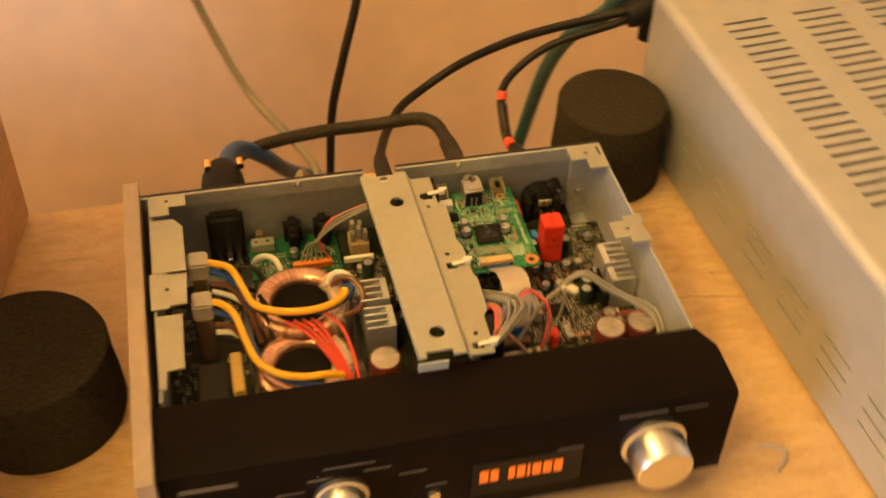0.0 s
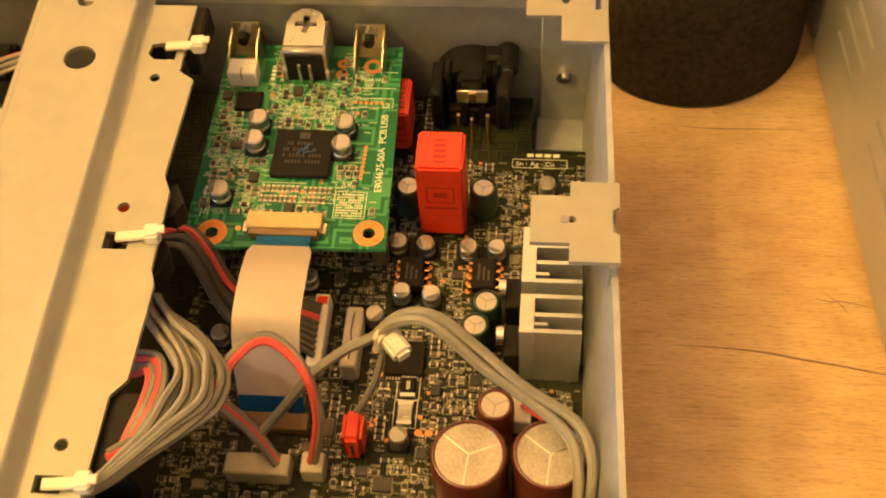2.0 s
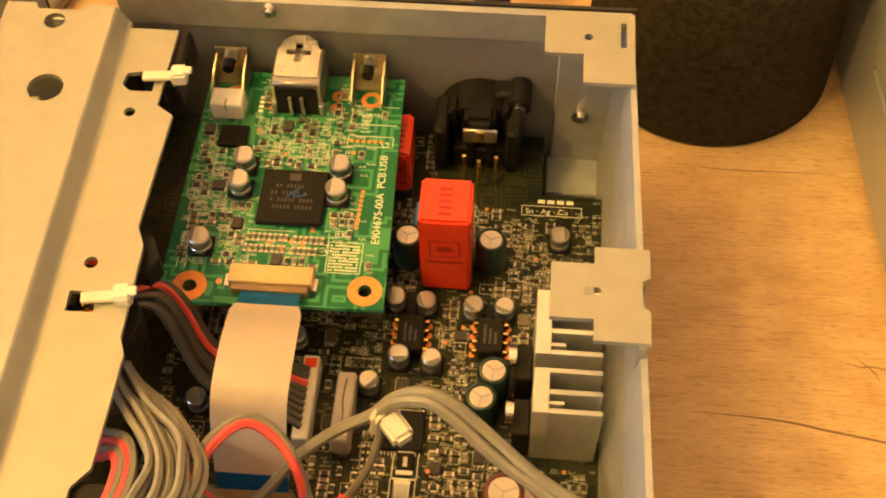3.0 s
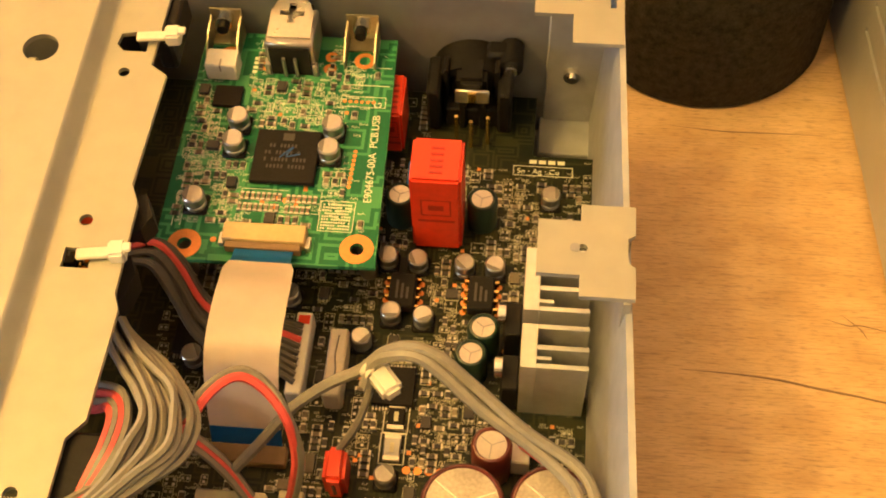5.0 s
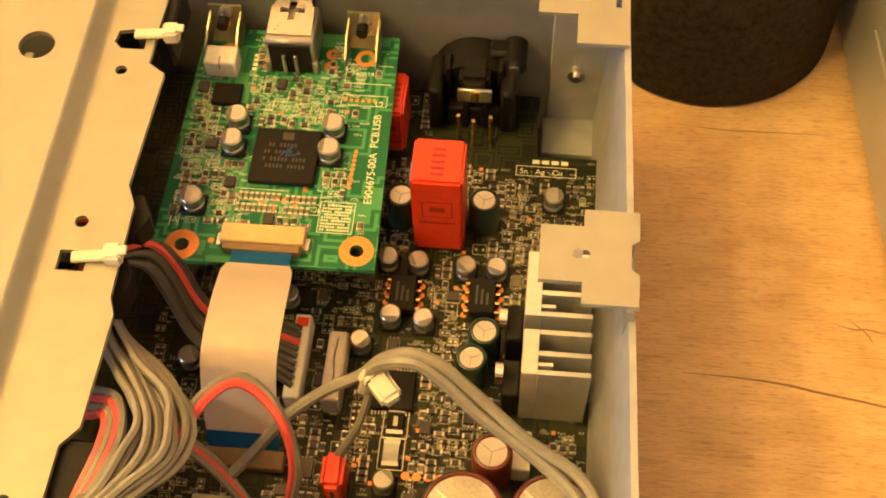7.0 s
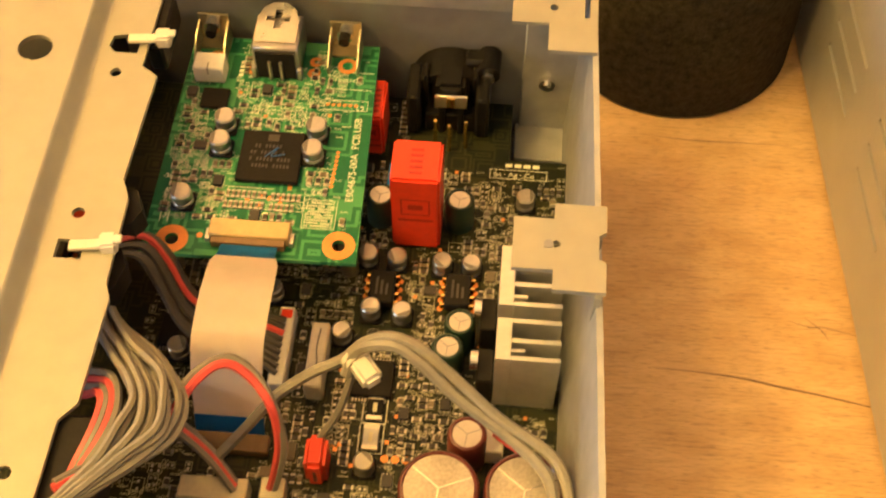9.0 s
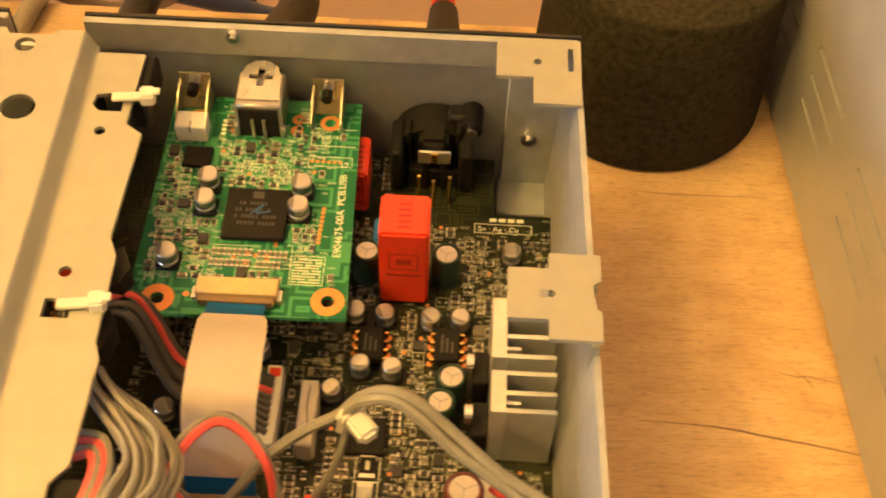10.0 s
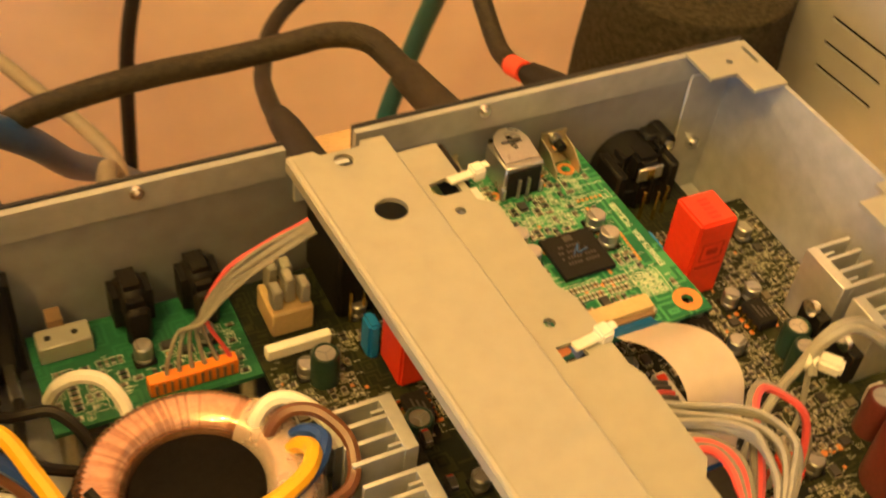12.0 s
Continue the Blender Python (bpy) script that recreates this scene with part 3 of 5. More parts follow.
# USB daughter board
part("processor_chip", B(198, 187, 56.5, 214, 203, 58, bevel=0.25), CHIP, usb, "large square black processor chip")
bm = bmesh.new()
for k, (c0, c1) in enumerate(((4, 12), (3, 13), (3, 15), (4, 15))):
    for g in range(c0, c1):  # broken bars for the laser print
        if (g + k) % 6:
            box(bm, 198 + g * 0.9, 197.4 - k * 2.1, 58.01, 198.5 + g * 0.9, 198.5 - k * 2.1, 58.03)
box(bm, 204.6, 199.6, 58.01, 207.4, 201.8, 58.05)
tagged(part("chip_print", bm, LASER, usb), "faint grey chip print", kind="stuff")
jack = part("data_jack", B(198, 223.5, 57, 210.4, 236, 67.4, bevel=0.5), NICKEL, usb, "nickel data jack with rounded lug")
part("jack_back", B(199, 222.9, 56.5, 209.4, 223.45, 66), BLACK, jack)
for k in (-1.6, 1.4):
    part("jack_pin", C(204.2 + k, 222.5, 56.4, 0.5, 6.6, "z", 8), SOLDER, jack)
for ex in (197.4, 209.6):
    part("jack_leg", B(ex, 222.6, 56, ex + 1.4, 224.4, 60.2, bevel=0.3), NICKEL, jack)
bm = P([(-6, -5), (6, -5), (6, 3), (4.6, 6.6), (2, 8.4), (-2, 8.4), (-4.6, 6.6), (-6, 3)], [[(-3.4, 2), (-1, 2), (-1, -0.4), (1, -0.4), (1, 2), (3.4, 2), (3.4, 3.6), (1, 3.6), (1, 6), (-1, 6), (-1, 3.6), (-3.4, 3.6)]], 0, 0.9)
bm.transform(Matrix.Translation((204.2, 230.2, 67.7)) @ Matrix.Diagonal((0.92, 0.92, 1, 1)) @ Matrix.Rotation(radians(8), 4, "X"))
part("jack_lug", bm, NICKEL, jack)
part("jack_scribble", T([(201.2, 225.8, 67.46), (203.6, 226.6, 67.46), (207.2, 226.8, 67.46), (206.6, 225.6, 67.46)], 0.22, 5), DARK, jack, "black pen tick")
part("lug_core", B(199.6, 232, 60, 208.8, 237.6, 67.2), BLACK, jack)
for cx in (185.2, 221.4):
    bm = bmesh.new()
    for sx in (cx - 4.2, cx + 3.7):  # thin side walls, lower towards the front
        vs = [bm.verts.new((sx + dx, y, z)) for dx in (0, 0.5) for y, z in ((226, 56), (237, 56), (237, 63), (231, 62), (226, 58.6))]
        bm.faces.new(vs[:5])
        bm.faces.new(vs[5:][::-1])
        for k in range(5):
            bm.faces.new((vs[k], vs[(k + 1) % 5], vs[5 + (k + 1) % 5], vs[5 + k]))
    box(bm, cx - 4.2, 236.4, 56, cx + 4.2, 237, 65)
    box(bm, cx - 4.4, 232, 56, cx + 4.4, 236.4, 56.6)
    clipob = part("earth_clip", bm, BRASS, usb, "plated earth clip")
    part("clip_screw", C(cx, 233.4, 62.6, 2.2, 3.0, "y", 12), CHROME, clipob)
    part("clip_screw", C(cx, 231.2, 62.6, 1.5, 2.2, "y", 12), BLACK, clipob)
wc = part("wire_connector", B(182.2, 220, 56, 190.4, 226, 61.8, bevel=0.4), WHITE, usb, "white plastic wire socket")
part("connector_slot", B(186.1, 219.9, 59.6, 186.5, 222.2, 61.9), GREY_WIRE, wc)
part("chip", B(184.4, 210.2, 56.2, 191.6, 216.8, 57.4, bevel=0.2), CHIP, usb, "small square black chip")


def smd_can(x, y, z, parent, r=2.7, h=5.4, turn=0.0):
    """Surface-mount electrolytic: black base, aluminium can, dark half-moon on top."""
    base = part("smd_capacitor", B(x - r - 0.3, y - r - 0.3, z, x + r + 0.3, y + r + 0.3, z + 1.1, bevel=0.5), BLACK, parent, "small silver capacitor")
    bm = bmesh.new()
    lathe(bm, x, y, [(0, z + 1.1), (r, z + 1.1), (r, z + 1.9), (r * 0.9, z + 2.2), (r, z + 2.6), (r, z + h - 0.4), (r - 0.4, z + h), (0, z + h)], 18)
    part("can", bm, CAN, base)
    bm = bmesh.new()
    pts = [(x + 0.9 * r * math.cos(turn + a), y + 0.9 * r * math.sin(turn + a)) for a in [radians(118 + 124 * i / 8) for i in range(9)]]
    plate(bm, pts, [], z + h + 0.02, z + h + 0.08)
    part("polarity_mark", bm, MOON, base)
    return base


for cx, cy in ((193.5, 205.3), (193.5, 198), (217.6, 204.4), (217.6, 197)):
    smd_can(cx, cy, 56, usb)
smd_can(187, 180.6, 56, usb)
fc = part("ribbon_connector", B(195.6, 169.6, 56, 215.4, 174.6, 59.6, bevel=0.3), TAN, usb, "tan flat-cable connector")
part("connector_latch", B(196.4, 167.8, 56.4, 214.6, 169.7, 58.8, bevel=0.2), TAN_DK, fc)
for ex in (194.6, 215.4):
    part("connector_ear", B(ex, 169.4, 56, ex + 1, 172.6, 57.6), SOLDER, fc)
for hx, hy in ((185.3, 169), (226.6, 170.3)):
    part("mounting_pad", P(ring_pts(hx, hy, 4.1, 24), [ring_pts(hx, hy, 1.7, 14)], 56.02, 56.12), COPPER_PAD, usb, "bare copper mounting ring")

for hx in (185.8, 221.6):
    part("earth_ring", P(ring_pts(hx, 228.2, 2.7, 20), [ring_pts(hx, 228.2, 1.5, 12)], 56.03, 56.2), COPPER_PAD, usb, "bare copper ring")
part("pen_mark", T([(204.6, 194.4, 58.06), (207.6, 197.6, 58.06), (206.2, 194.8, 58.06), (209.6, 195.6, 58.06)], 0.16, 5), PEN, usb, "blue pen mark")

# flat ribbon cable
bm = bmesh.new()
line = smooth_line([(206, 168.6, 58.0), (206, 165.4, 59.0), (206.6, 160.5, 62.6), (207.6, 154, 67.4), (208.2, 147, 70.6), (208.3, 140, 71), (208, 134.6, 68), (207.4, 130.6, 59), (206.8, 128.2, 49), (206.2, 126.6, 40)], 8)
rows = []
for i, c in enumerate(line):
    f = i / (len(line) - 1)
    w = 7.0 + 1.2 * min(1, max(0, (f - 0.14) / 0.1))
    rows.append([bm.verts.new(c + Vector((-w, 0, 0))), bm.verts.new(c + Vector((w, 0, 0)))])
for i, (a, b) in enumerate(zip(rows, rows[1:])):
    fc2 = bm.faces.new((a[0], a[1], b[1], b[0]))
    fc2.material_index = 1 if i < 12 or i > len(rows) - 8 else 0
bmesh.ops.solidify(bm, geom=list(bm.faces), thickness=0.35)
part("ribbon_cable", bm, (RIBBON, RIBBON_BLUE), unit, "white flat ribbon cable with blue ends")
rc = part("ribbon_socket", B(197, 122.6, 36, 215.4, 127.2, 38.8, bevel=0.3), TAN_DK, main, "brown flat-cable socket")

# XLR socket
xlr = part("xlr_socket", C(250.4, 233.4, 44, 11.2, 5.8, "y", 36), BLACK, unit, "black plastic round audio socket")
part("socket_rim", lathe(bmesh.new(), 250.4, 0, [(9.0, 0), (11.2, 0), (11.2, 4), (9.0, 4), (9.0, 0)], 32), BLACK, xlr)
rim_ob = bpy.data.objects["socket_rim"]
rim_ob.data.transform(Matrix.Translation((0.2504, 0.2334, 0.0440)) @ Matrix.Rotation(radians(90), 4, "X") @ Matrix.Translation((-0.2504, 0, 0)))
part("socket_cup", B(245.2, 229.6, 38, 255.6, 233.6, 54, bevel=1.0, seg=2), DARK, xlr)
for rx in (243.6, 257.2):
    part("socket_rib", B(rx - 0.7, 228.6, 37, rx + 0.7, 233.6, 54.6, bevel=0.3), BLACK, xlr)
bm = bmesh.new()
box(bm, 238.8, 223, 36, 242.4, 236, 52, bevel=0.8)
part("socket_arm", bm, BLACK, xlr)
part("socket_arm", B(257.6, 223, 36, 261.4, 236, 52, bevel=0.8), BLACK, xlr)
part("socket_bridge", B(246.6, 224.6, 46, 254.6, 233.6, 55.2, bevel=1.2, seg=2), BLACK, xlr)
part("socket_post", B(247.4, 224.0, 36, 249.2, 226.4, 47, bevel=0.4), BLACK, xlr)
part("socket_post", B(252.6, 224.0, 36, 254.4, 226.4, 47, bevel=0.4), BLACK, xlr)
part("socket_ear", C(260.6, 231, 53.6, 3.2, 8, "y", 16), BLACK, xlr)
part("socket_web", B(254, 233, 49, 262.6, 238.6, 56.4, bevel=1), BLACK, xlr)
part("socket_foot", B(243.6, 225, 36, 259.4, 238, 43, bevel=0.5), BLACK, xlr)
part("latch_plate", B(246.4, 223.6, 47.4, 255.4, 224.5, 52.4, bevel=0.3), KNOB, xlr, "small nickel latch")
part("latch_spring", B(249.8, 223.2, 48.2, 252, 223.6, 51.8), GOLD, xlr)
part("latch_hole", B(248.4, 224.3, 52.2, 252.8, 224.8, 54), DARK, xlr)
part("socket_screw", C(260.6, 229.4, 53.6, 1.8, 1.8, "y", 12), CHROME, xlr)
for gx in (247, 251, 255.4):
    part("pin", C(gx, 219.5 - (1.5 if gx == 251 else 0), 36, 0.55, 11, "z", 8), GOLD, xlr, "gold pin")


# main board capacitors and chips
def elco(x, y, z, r, h, sleeve, parent, label):
    ob = part("capacitor", lathe(bmesh.new(), x, y, [(0, z), (r, z), (r, z + h - 0.8), (r - 0.5, z + h - 0.1), (r - 0.9, z + h), (r - 1.2, z + h - 0.3)], 28), sleeve, parent, label)
    bm = lathe(bmesh.new(), x, y, [(0, z + h - 0.35), (r - 1.1, z + h - 0.35), (r - 1.1, z + h - 0.6), (0, z + h - 0.6)], 24)
    part("can_top", bm, CAN_TOP if r > 5 else CAN, ob)
    bm = bmesh.new()
    for a in (0.4, 2.5, 4.6):
        g = box(bmesh.new(), 0, -0.14, z + h - 0.36, (r - 1.4), 0.14, z + h - 0.28)
        g.transform(Matrix.Translation((x, y, 0)) @ Matrix.Rotation(a, 4, "Z"))
        me = bpy.data.meshes.new("tmp")
        g.to_mesh(me)
        g.free()
        bm.from_mesh(me)
        bpy.data.meshes.remove(me)
    part("vent_score", bm, CHROME if r > 5 else STEEL_DARK, ob)
    return ob


for cx, cy in ((257.2, 110.6), (276, 111.6)):
    elco(cx, cy, 36, 9.0, 20, MAROON, main, "large maroon electrolytic capacitor")
elco(262.4, 126.6, 36, 4.6, 14, MAROON, main, "small maroon electrolytic capacitor")
elco(128.5, 112, 36, 9.0, 20, MAROON, main, "large maroon electrolytic capacitor")
elco(128.5, 92, 36, 9.0, 20, MAROON, main, "large maroon electrolytic capacitor")
for cx, cy in ((255.7, 194), (234.8, 194), (258.5, 157.5), (256, 150.4), (133, 196), (147, 168)):
    elco(cx, cy, 36, 3.9, 11, GREEN_SLEEVE, main, "dark green electrolytic capacitor")
for i, (cx, cy) in enumerate(((233, 179.5), (240.6, 179), (252.4, 178.5), (260, 178.5), (235.4, 163.5), (243.4, 163), (229, 156), (210, 167), (273, 200.5), (189, 148.5), (238.6, 121.5), (129, 199), (150, 214), (156, 150))):
    smd_can(cx, cy, 36, main, 2.5, 5.4, 0.4 * i)


def dip8(x, y, parent):
    ob = part("amplifier_chip", B(x - 3.2, y - 4.8, 37, x + 3.2, y + 4.8, 40.4, bevel=0.4), CHIP, parent, "black eight-pin chip")
    for s in (-1, 1):
        for k in range(4):
            x0, x1 = sorted((x + s * 3.2, x + s * 4.3))
            part("pin", B(x0, y - 3.9 + 2.54 * k, 36, x1, y - 3.3 + 2.54 * k, 38.6), GOLD, parent)
    for s in (-1, 1):
        for k in range(4):
            part("solder_pad", C(x + s * 4.3, y - 3.6 + 2.54 * k, 36.02, 0.8, 0.15, "z", 10), COPPER_PAD, parent)
    bm = bmesh.new()
    for k in range(3):
        box(bm, x - 1.6 + k * 1.3, y - 2.6, 40.42, x - 1.0 + k * 1.3, y + 2.6 - k, 40.46)
    tagged(part("chip_print", bm, LASER, ob), "faint grey chip print", kind="stuff")


dip8(237.6, 170, main)
dip8(257, 170.5, main)
dip8(151, 176, main)
cb = part("ceramic_block", B(222.0, 138.4, 36, 226.4, 156.4, 43.6, bevel=0.5), SOCKET, main, "white ceramic block resistor")
part("scored_line", T([(224.2, 140.6, 43.6), (224.5, 145, 43.6), (224.0, 149, 43.6), (224.3, 154.4, 43.6)], 0.2, 5), MOON, cb)
part("solder_ring", C(224.4, 158.6, 36.02, 1.3, 0.2, "z", 12), COPPER_PAD, main)
part("ceramic_block", B(119.8, 203.6, 40, 138, 206.4, 44, bevel=0.4), WHITE, main, "white ceramic block resistor")
cs = part("wire_connector", B(213, 139, 36, 217, 161, 42, bevel=0.4), WHITE, main, "white multi-way wire socket")
part("connector_mark", B(213.6, 157.6, 42.02, 216.4, 160, 42.1), RED, cs)
part("wire_connector", B(197, 109, 36, 213, 114.6, 42, bevel=0.4), SOCKET, main, "white multi-way wire socket")
part("wire_connector", B(215.8, 110, 36, 221.4, 115.4, 42.4, bevel=0.4), SOCKET, main, "white wire socket")
part("wire_connector", B(266, 125.5, 36, 271, 135, 43, bevel=0.4), WHITE, main, "white wire socket")
rj = part("jumper_block", B(225.4, 116.6, 36, 230.4, 125.0, 47, bevel=1.1, seg=3), RED, main, "glossy red moulded jumper block")
part("jumper_slot", B(227.5, 116.4, 38.6, 228.3, 116.8, 44, bevel=0.1), MAROON, rj)
for x0, y0, x1, y1 in ((233, 140, 243, 150), (183, 150, 192, 159), (196, 150, 210, 158), (150, 100, 160, 110)):
    part("chip", B(x0, y0, 36.2, x1, y1, 37.8, bevel=0.2), CHIP, main, "square black chip")
    bm = bmesh.new()
    n = int((x1 - x0) / 0.8)
    for k in range(n):
        xx = x0 + 0.4 + k * 0.8
        box(bm, xx, y0 - 1.0, 36, xx + 0.35, y0, 36.6)
        box(bm, xx, y1, 36, xx + 0.35, y1 + 1.0, 36.6)
    tagged(part("chip_leg", bm, SOLDER, main), "fine chip legs", kind="stuff")
for rx, ry, body in ((239.4, 137.4, CHIP), (239.2, 129.6, STEEL_IN)):
    rs = part("power_resistor", B(rx - 1.9, ry - 2.6, 36, rx + 1.9, ry + 2.6, 37, bevel=0.2), body, main, "flat surface-mount resistor")
    for e in (-1, 1):
        part("end_cap", B(rx - 1.9, ry + e * 2.7 - 0.5, 36, rx + 1.9, ry + e * 2.7 + 0.5, 37.1), SOLDER, rs)
    part("value_mark", B(rx - 0.5, ry - 1.2, 37.02, rx + 0.5, ry + 1.2, 37.06), SILK_DIM, rs)
    bm = bmesh.new()
    for x0, y0, x1, y1 in ((-3, -3.9, 3, -3.7), (-3, 3.7, 3, 3.9), (-3, -3.9, -2.8, 3.9), (2.8, -3.9, 3, 3.9)):
        box(bm, rx + x0, ry + y0, 36.02, rx + x1, ry + y1, 36.06)
    part("printed_frame", bm, SILK, rs)

# ---- silver amplifier ----
AMP_W, AMP_D, AMP_H = 300.0, 348.0, 117.0
AMP = Matrix.Translation((357.4, 346, 0)) @ Matrix.Rotation(radians(4.5), 4, "Z")
amp = thing("stereo_amplifier", (500, 150, 0), "silver painted metal amplifier with slotted vents", "amplifier")


def in_amp(bm):
    bm.transform(AMP)
    return bm


# local frame: x from the left side, y from the back towards the front (negative)
side_holes = []
for gy in range(7):
    for k in range(3):
        y0 = -25 - gy * 47
        z0 = 28 + k * 10.6
        side_holes.append([(y0 - 28.5, z0), (y0, z0), (y0, z0 + 1.8), (y0 - 28.5, z0 + 1.8)])
bm = P([(-AMP_D, 3), (0, 3), (0, AMP_H - 7), (-AMP_D, AMP_H - 7)], side_holes, 0, 1.4)
bm.transform(Matrix(((0, 0, 1, 0), (1, 0, 0, 0), (0, 1, 0, 0), (0, 0, 0, 1))))
side = part("side_cover", in_amp(bm), AMP_SILVER, amp)
top_holes = []
for col in range(4):
    for k in range(22):
        x0 = 27 + col * 50.5
        y0 = -50 - k * 8.7
        top_holes.append(rect_pts(x0, y0, x0 + 31, y0 + 2.5))
top = part("top_cover", in_amp(P([(7, -AMP_D), (AMP_W - 7, -AMP_D), (AMP_W - 7, 0), (7, 0)], top_holes, AMP_H - 1.4, AMP_H)), AMP_SILVER, amp)
bm = bmesh.new()
prev = None
for i in range(9):
    a = radians(180 - 90 * i / 8)
    x, z = 7 + 7 * math.cos(a), AMP_H - 7 + 7 * math.sin(a)
    row = [bm.verts.new((x, -AMP_D, z)), bm.verts.new((x, 0, z))]
    if prev:
        bm.faces.new((prev[0], prev[1], row[1], row[0]))
    prev = row
part("rolled_edge", in_amp(bm), AMP_SILVER, amp)
part("back_panel", in_amp(B(1.5, -2.4, 9, AMP_W, -0.8, AMP_H - 2)), AMP_SILVER, amp)
part("base_plate", in_amp(B(1.6, -AMP_D, 8, AMP_W, -0.4, 9.4)), STEEL_DARK, amp)
part("side_cover", in_amp(B(AMP_W - 1.4, -AMP_D, 9, AMP_W, 0, AMP_H - 5)), AMP_SILVER, amp)
part("front_panel", in_amp(B(-1, -AMP_D - 10, 3, AMP_W + 1, -AMP_D, AMP_H + 1, bevel=2)), AMP_SILVER, amp)
part("inner_chassis", in_amp(B(14, -AMP_D + 4, 10, AMP_W - 14, -12, AMP_H - 34)), BLACK_PAINT, amp)
for fx, fy in ((40, -30), (260, -30), (40, -300), (260, -300)):
    part("foot", in_amp(C(fx, fy, 0, 17, 8.2, "z", 20)), BLACK, amp, "black rubber foot")
part("cover_screw", in_amp(C(38, -19, AMP_H, 2.4, 1.0, "z", 14)), CHROME, amp)


# ---- inside of the unit: transformers, wiring, left half ----
def toroid(x, y, z0, z1, r, ri, label):
    """A ring transformer: wound copper ring in clear film, potted black core."""
    h = z1 - z0
    prof = []
    for i in range(25):
        a = math.pi * (1 - i / 24)
        k = 0.55
        prof.append(((r + ri) / 2 - (r - ri) / 2 * (abs(math.cos(a)) ** k) * math.copysign(1, math.cos(a)) * -1, z0 + h * (0.5 + 0.5 * (math.sin(a) ** k))))
    prof = [(r, z0)] + [(p, q) for p, q in sorted(prof, key=lambda e: -e[0])] + [(ri, z1 - 12)]
    bm = bmesh.new()
    n = 220
    rings = []
    for rr, zz in prof:
        rings.append([bm.verts.new((x + (rr + (0.15 if i % 2 else -0.15)) * math.cos(6.28318531 * i / n), y + (rr + (0.15 if i % 2 else -0.15)) * math.sin(6.28318531 * i / n), zz + (0.09 if i % 2 else -0.09))) for i in range(n)])
    rt = random.Random(int(x))
    dark = [1 if rt.random() < 0.32 else 0 for _ in range(n)]
    for a, b in zip(rings, rings[1:]):
        for i in range(n):
            j = (i + 1) % n
            bm.faces.new((a[i], a[j], b[j], b[i])).material_index = dark[i]
    ob = part("transformer", bm, (COPPER, COPPER_DK), unit, label)
    bm = bmesh.new()
    rings = []
    for rr, zz in prof[1:]:
        out = 0.7 * (rr - (r + ri) / 2) / ((r - ri) / 2)
        rings.append([bm.verts.new((x + (rr + out) * math.cos(radians(a)), y + (rr + out) * math.sin(radians(a)), zz + 0.5 + 0.18 * math.sin(a * 1.7))) for a in range(-58, 43, 4)])
    for a, b in zip(rings, rings[1:]):
        for i in range(len(a) - 1):
            bm.faces.new((a[i], a[i + 1], b[i + 1], b[i]))
    part("film_wrap", bm, FILM, ob, "glossy clear film wrap")
    part("core_potting", lathe(bmesh.new(), x, y, [(0, z0), (ri + 0.4, z0), (ri + 0.4, z1 - 3.4), (ri - 2, z1 - 2.4), (2, z1 - 2.8), (0, z1 - 2.8)], 40), CORE, ob, "black potted core")
    return ob


toroid(89, 163, 22, 58, 29.0, 15.0, "copper-wound ring transformer in clear film")
toroid(85, 118, 18, 54, 28.5, 14.0, "copper-wound ring transformer in clear film")

# mains inlet, sockets and left boards
inlet = part("mains_inlet", B(41, 229, 28, 63, 239.2, 66, bevel=2.6, seg=3), BLACK, unit, "black plastic mains inlet")
for bx, bz in ((47, 34), (52.5, 40), (58, 34)):
    part("inlet_tag", B(bx - 1.6, 216, bz - 2, bx + 1.6, 229, bz + 4, bevel=0.4), CHROME, inlet, "bright soldered tag")
for sx in (92, 110.4):
    bm = B(sx - 5.4, 226, 37, sx + 5.4, 239.2, 54.6, bevel=3.2, seg=3)
    box(bm, sx - 3.4, 223.6, 37, sx + 3.4, 226.4, 50, bevel=1.2)
    part("optical_socket", bm, BLACK, lb, "black optical input socket")
sw = part("slide_switch", B(66, 226, 37, 80, 233, 43, bevel=0.3), CREAM, lb, "pale metal slide switch")
part("switch_lever", B(70, 233, 40, 74, 238, 45), TAN_DK, sw)
for bx in (69, 76):
    part("switch_rivet", C(bx, 229.5, 43, 0.9, 0.2, "z", 8), DARK, sw)
smd_can(91, 218.6, 37, lb, 2.6, 6.4)
smd_can(108, 219.5, 37, lb, 2.4, 5.6)
oc = part("wire_connector", B(89, 205.4, 37, 112.6, 208.9, 42.4, bevel=0.3), ORANGE, lb, "orange multi-way wire connector")
for k in range(11):
    part("connector_gap", B(90.4 + 2.0 * k, 205.1, 37.8, 91.1 + 2.0 * k, 205.45, 41.6), TAN_DK, oc)
tb = part("terminal_block", B(125, 214, 36, 137, 227, 45, bevel=0.6), TAN, main, "cream moulded terminal block")
for k, (bx, by) in enumerate(((127, 217), (131, 218.6), (134.8, 217), (128, 224), (132.6, 225))):
    part("terminal_lug", B(bx - 1.4, by - 2.4, 46, bx + 1.4, by + 2.4, 53 + (k % 2) * 2, bevel=0.5), CREAM, tb)
part("xlr_socket_body", B(144, 214, 36, 158, 239, 64, bevel=1), BLACK, main, "black audio socket body")
for gx in (147, 151, 155):
    part("pin", C(gx, 212.4, 36, 0.55, 12, "z", 8), GOLD, main)
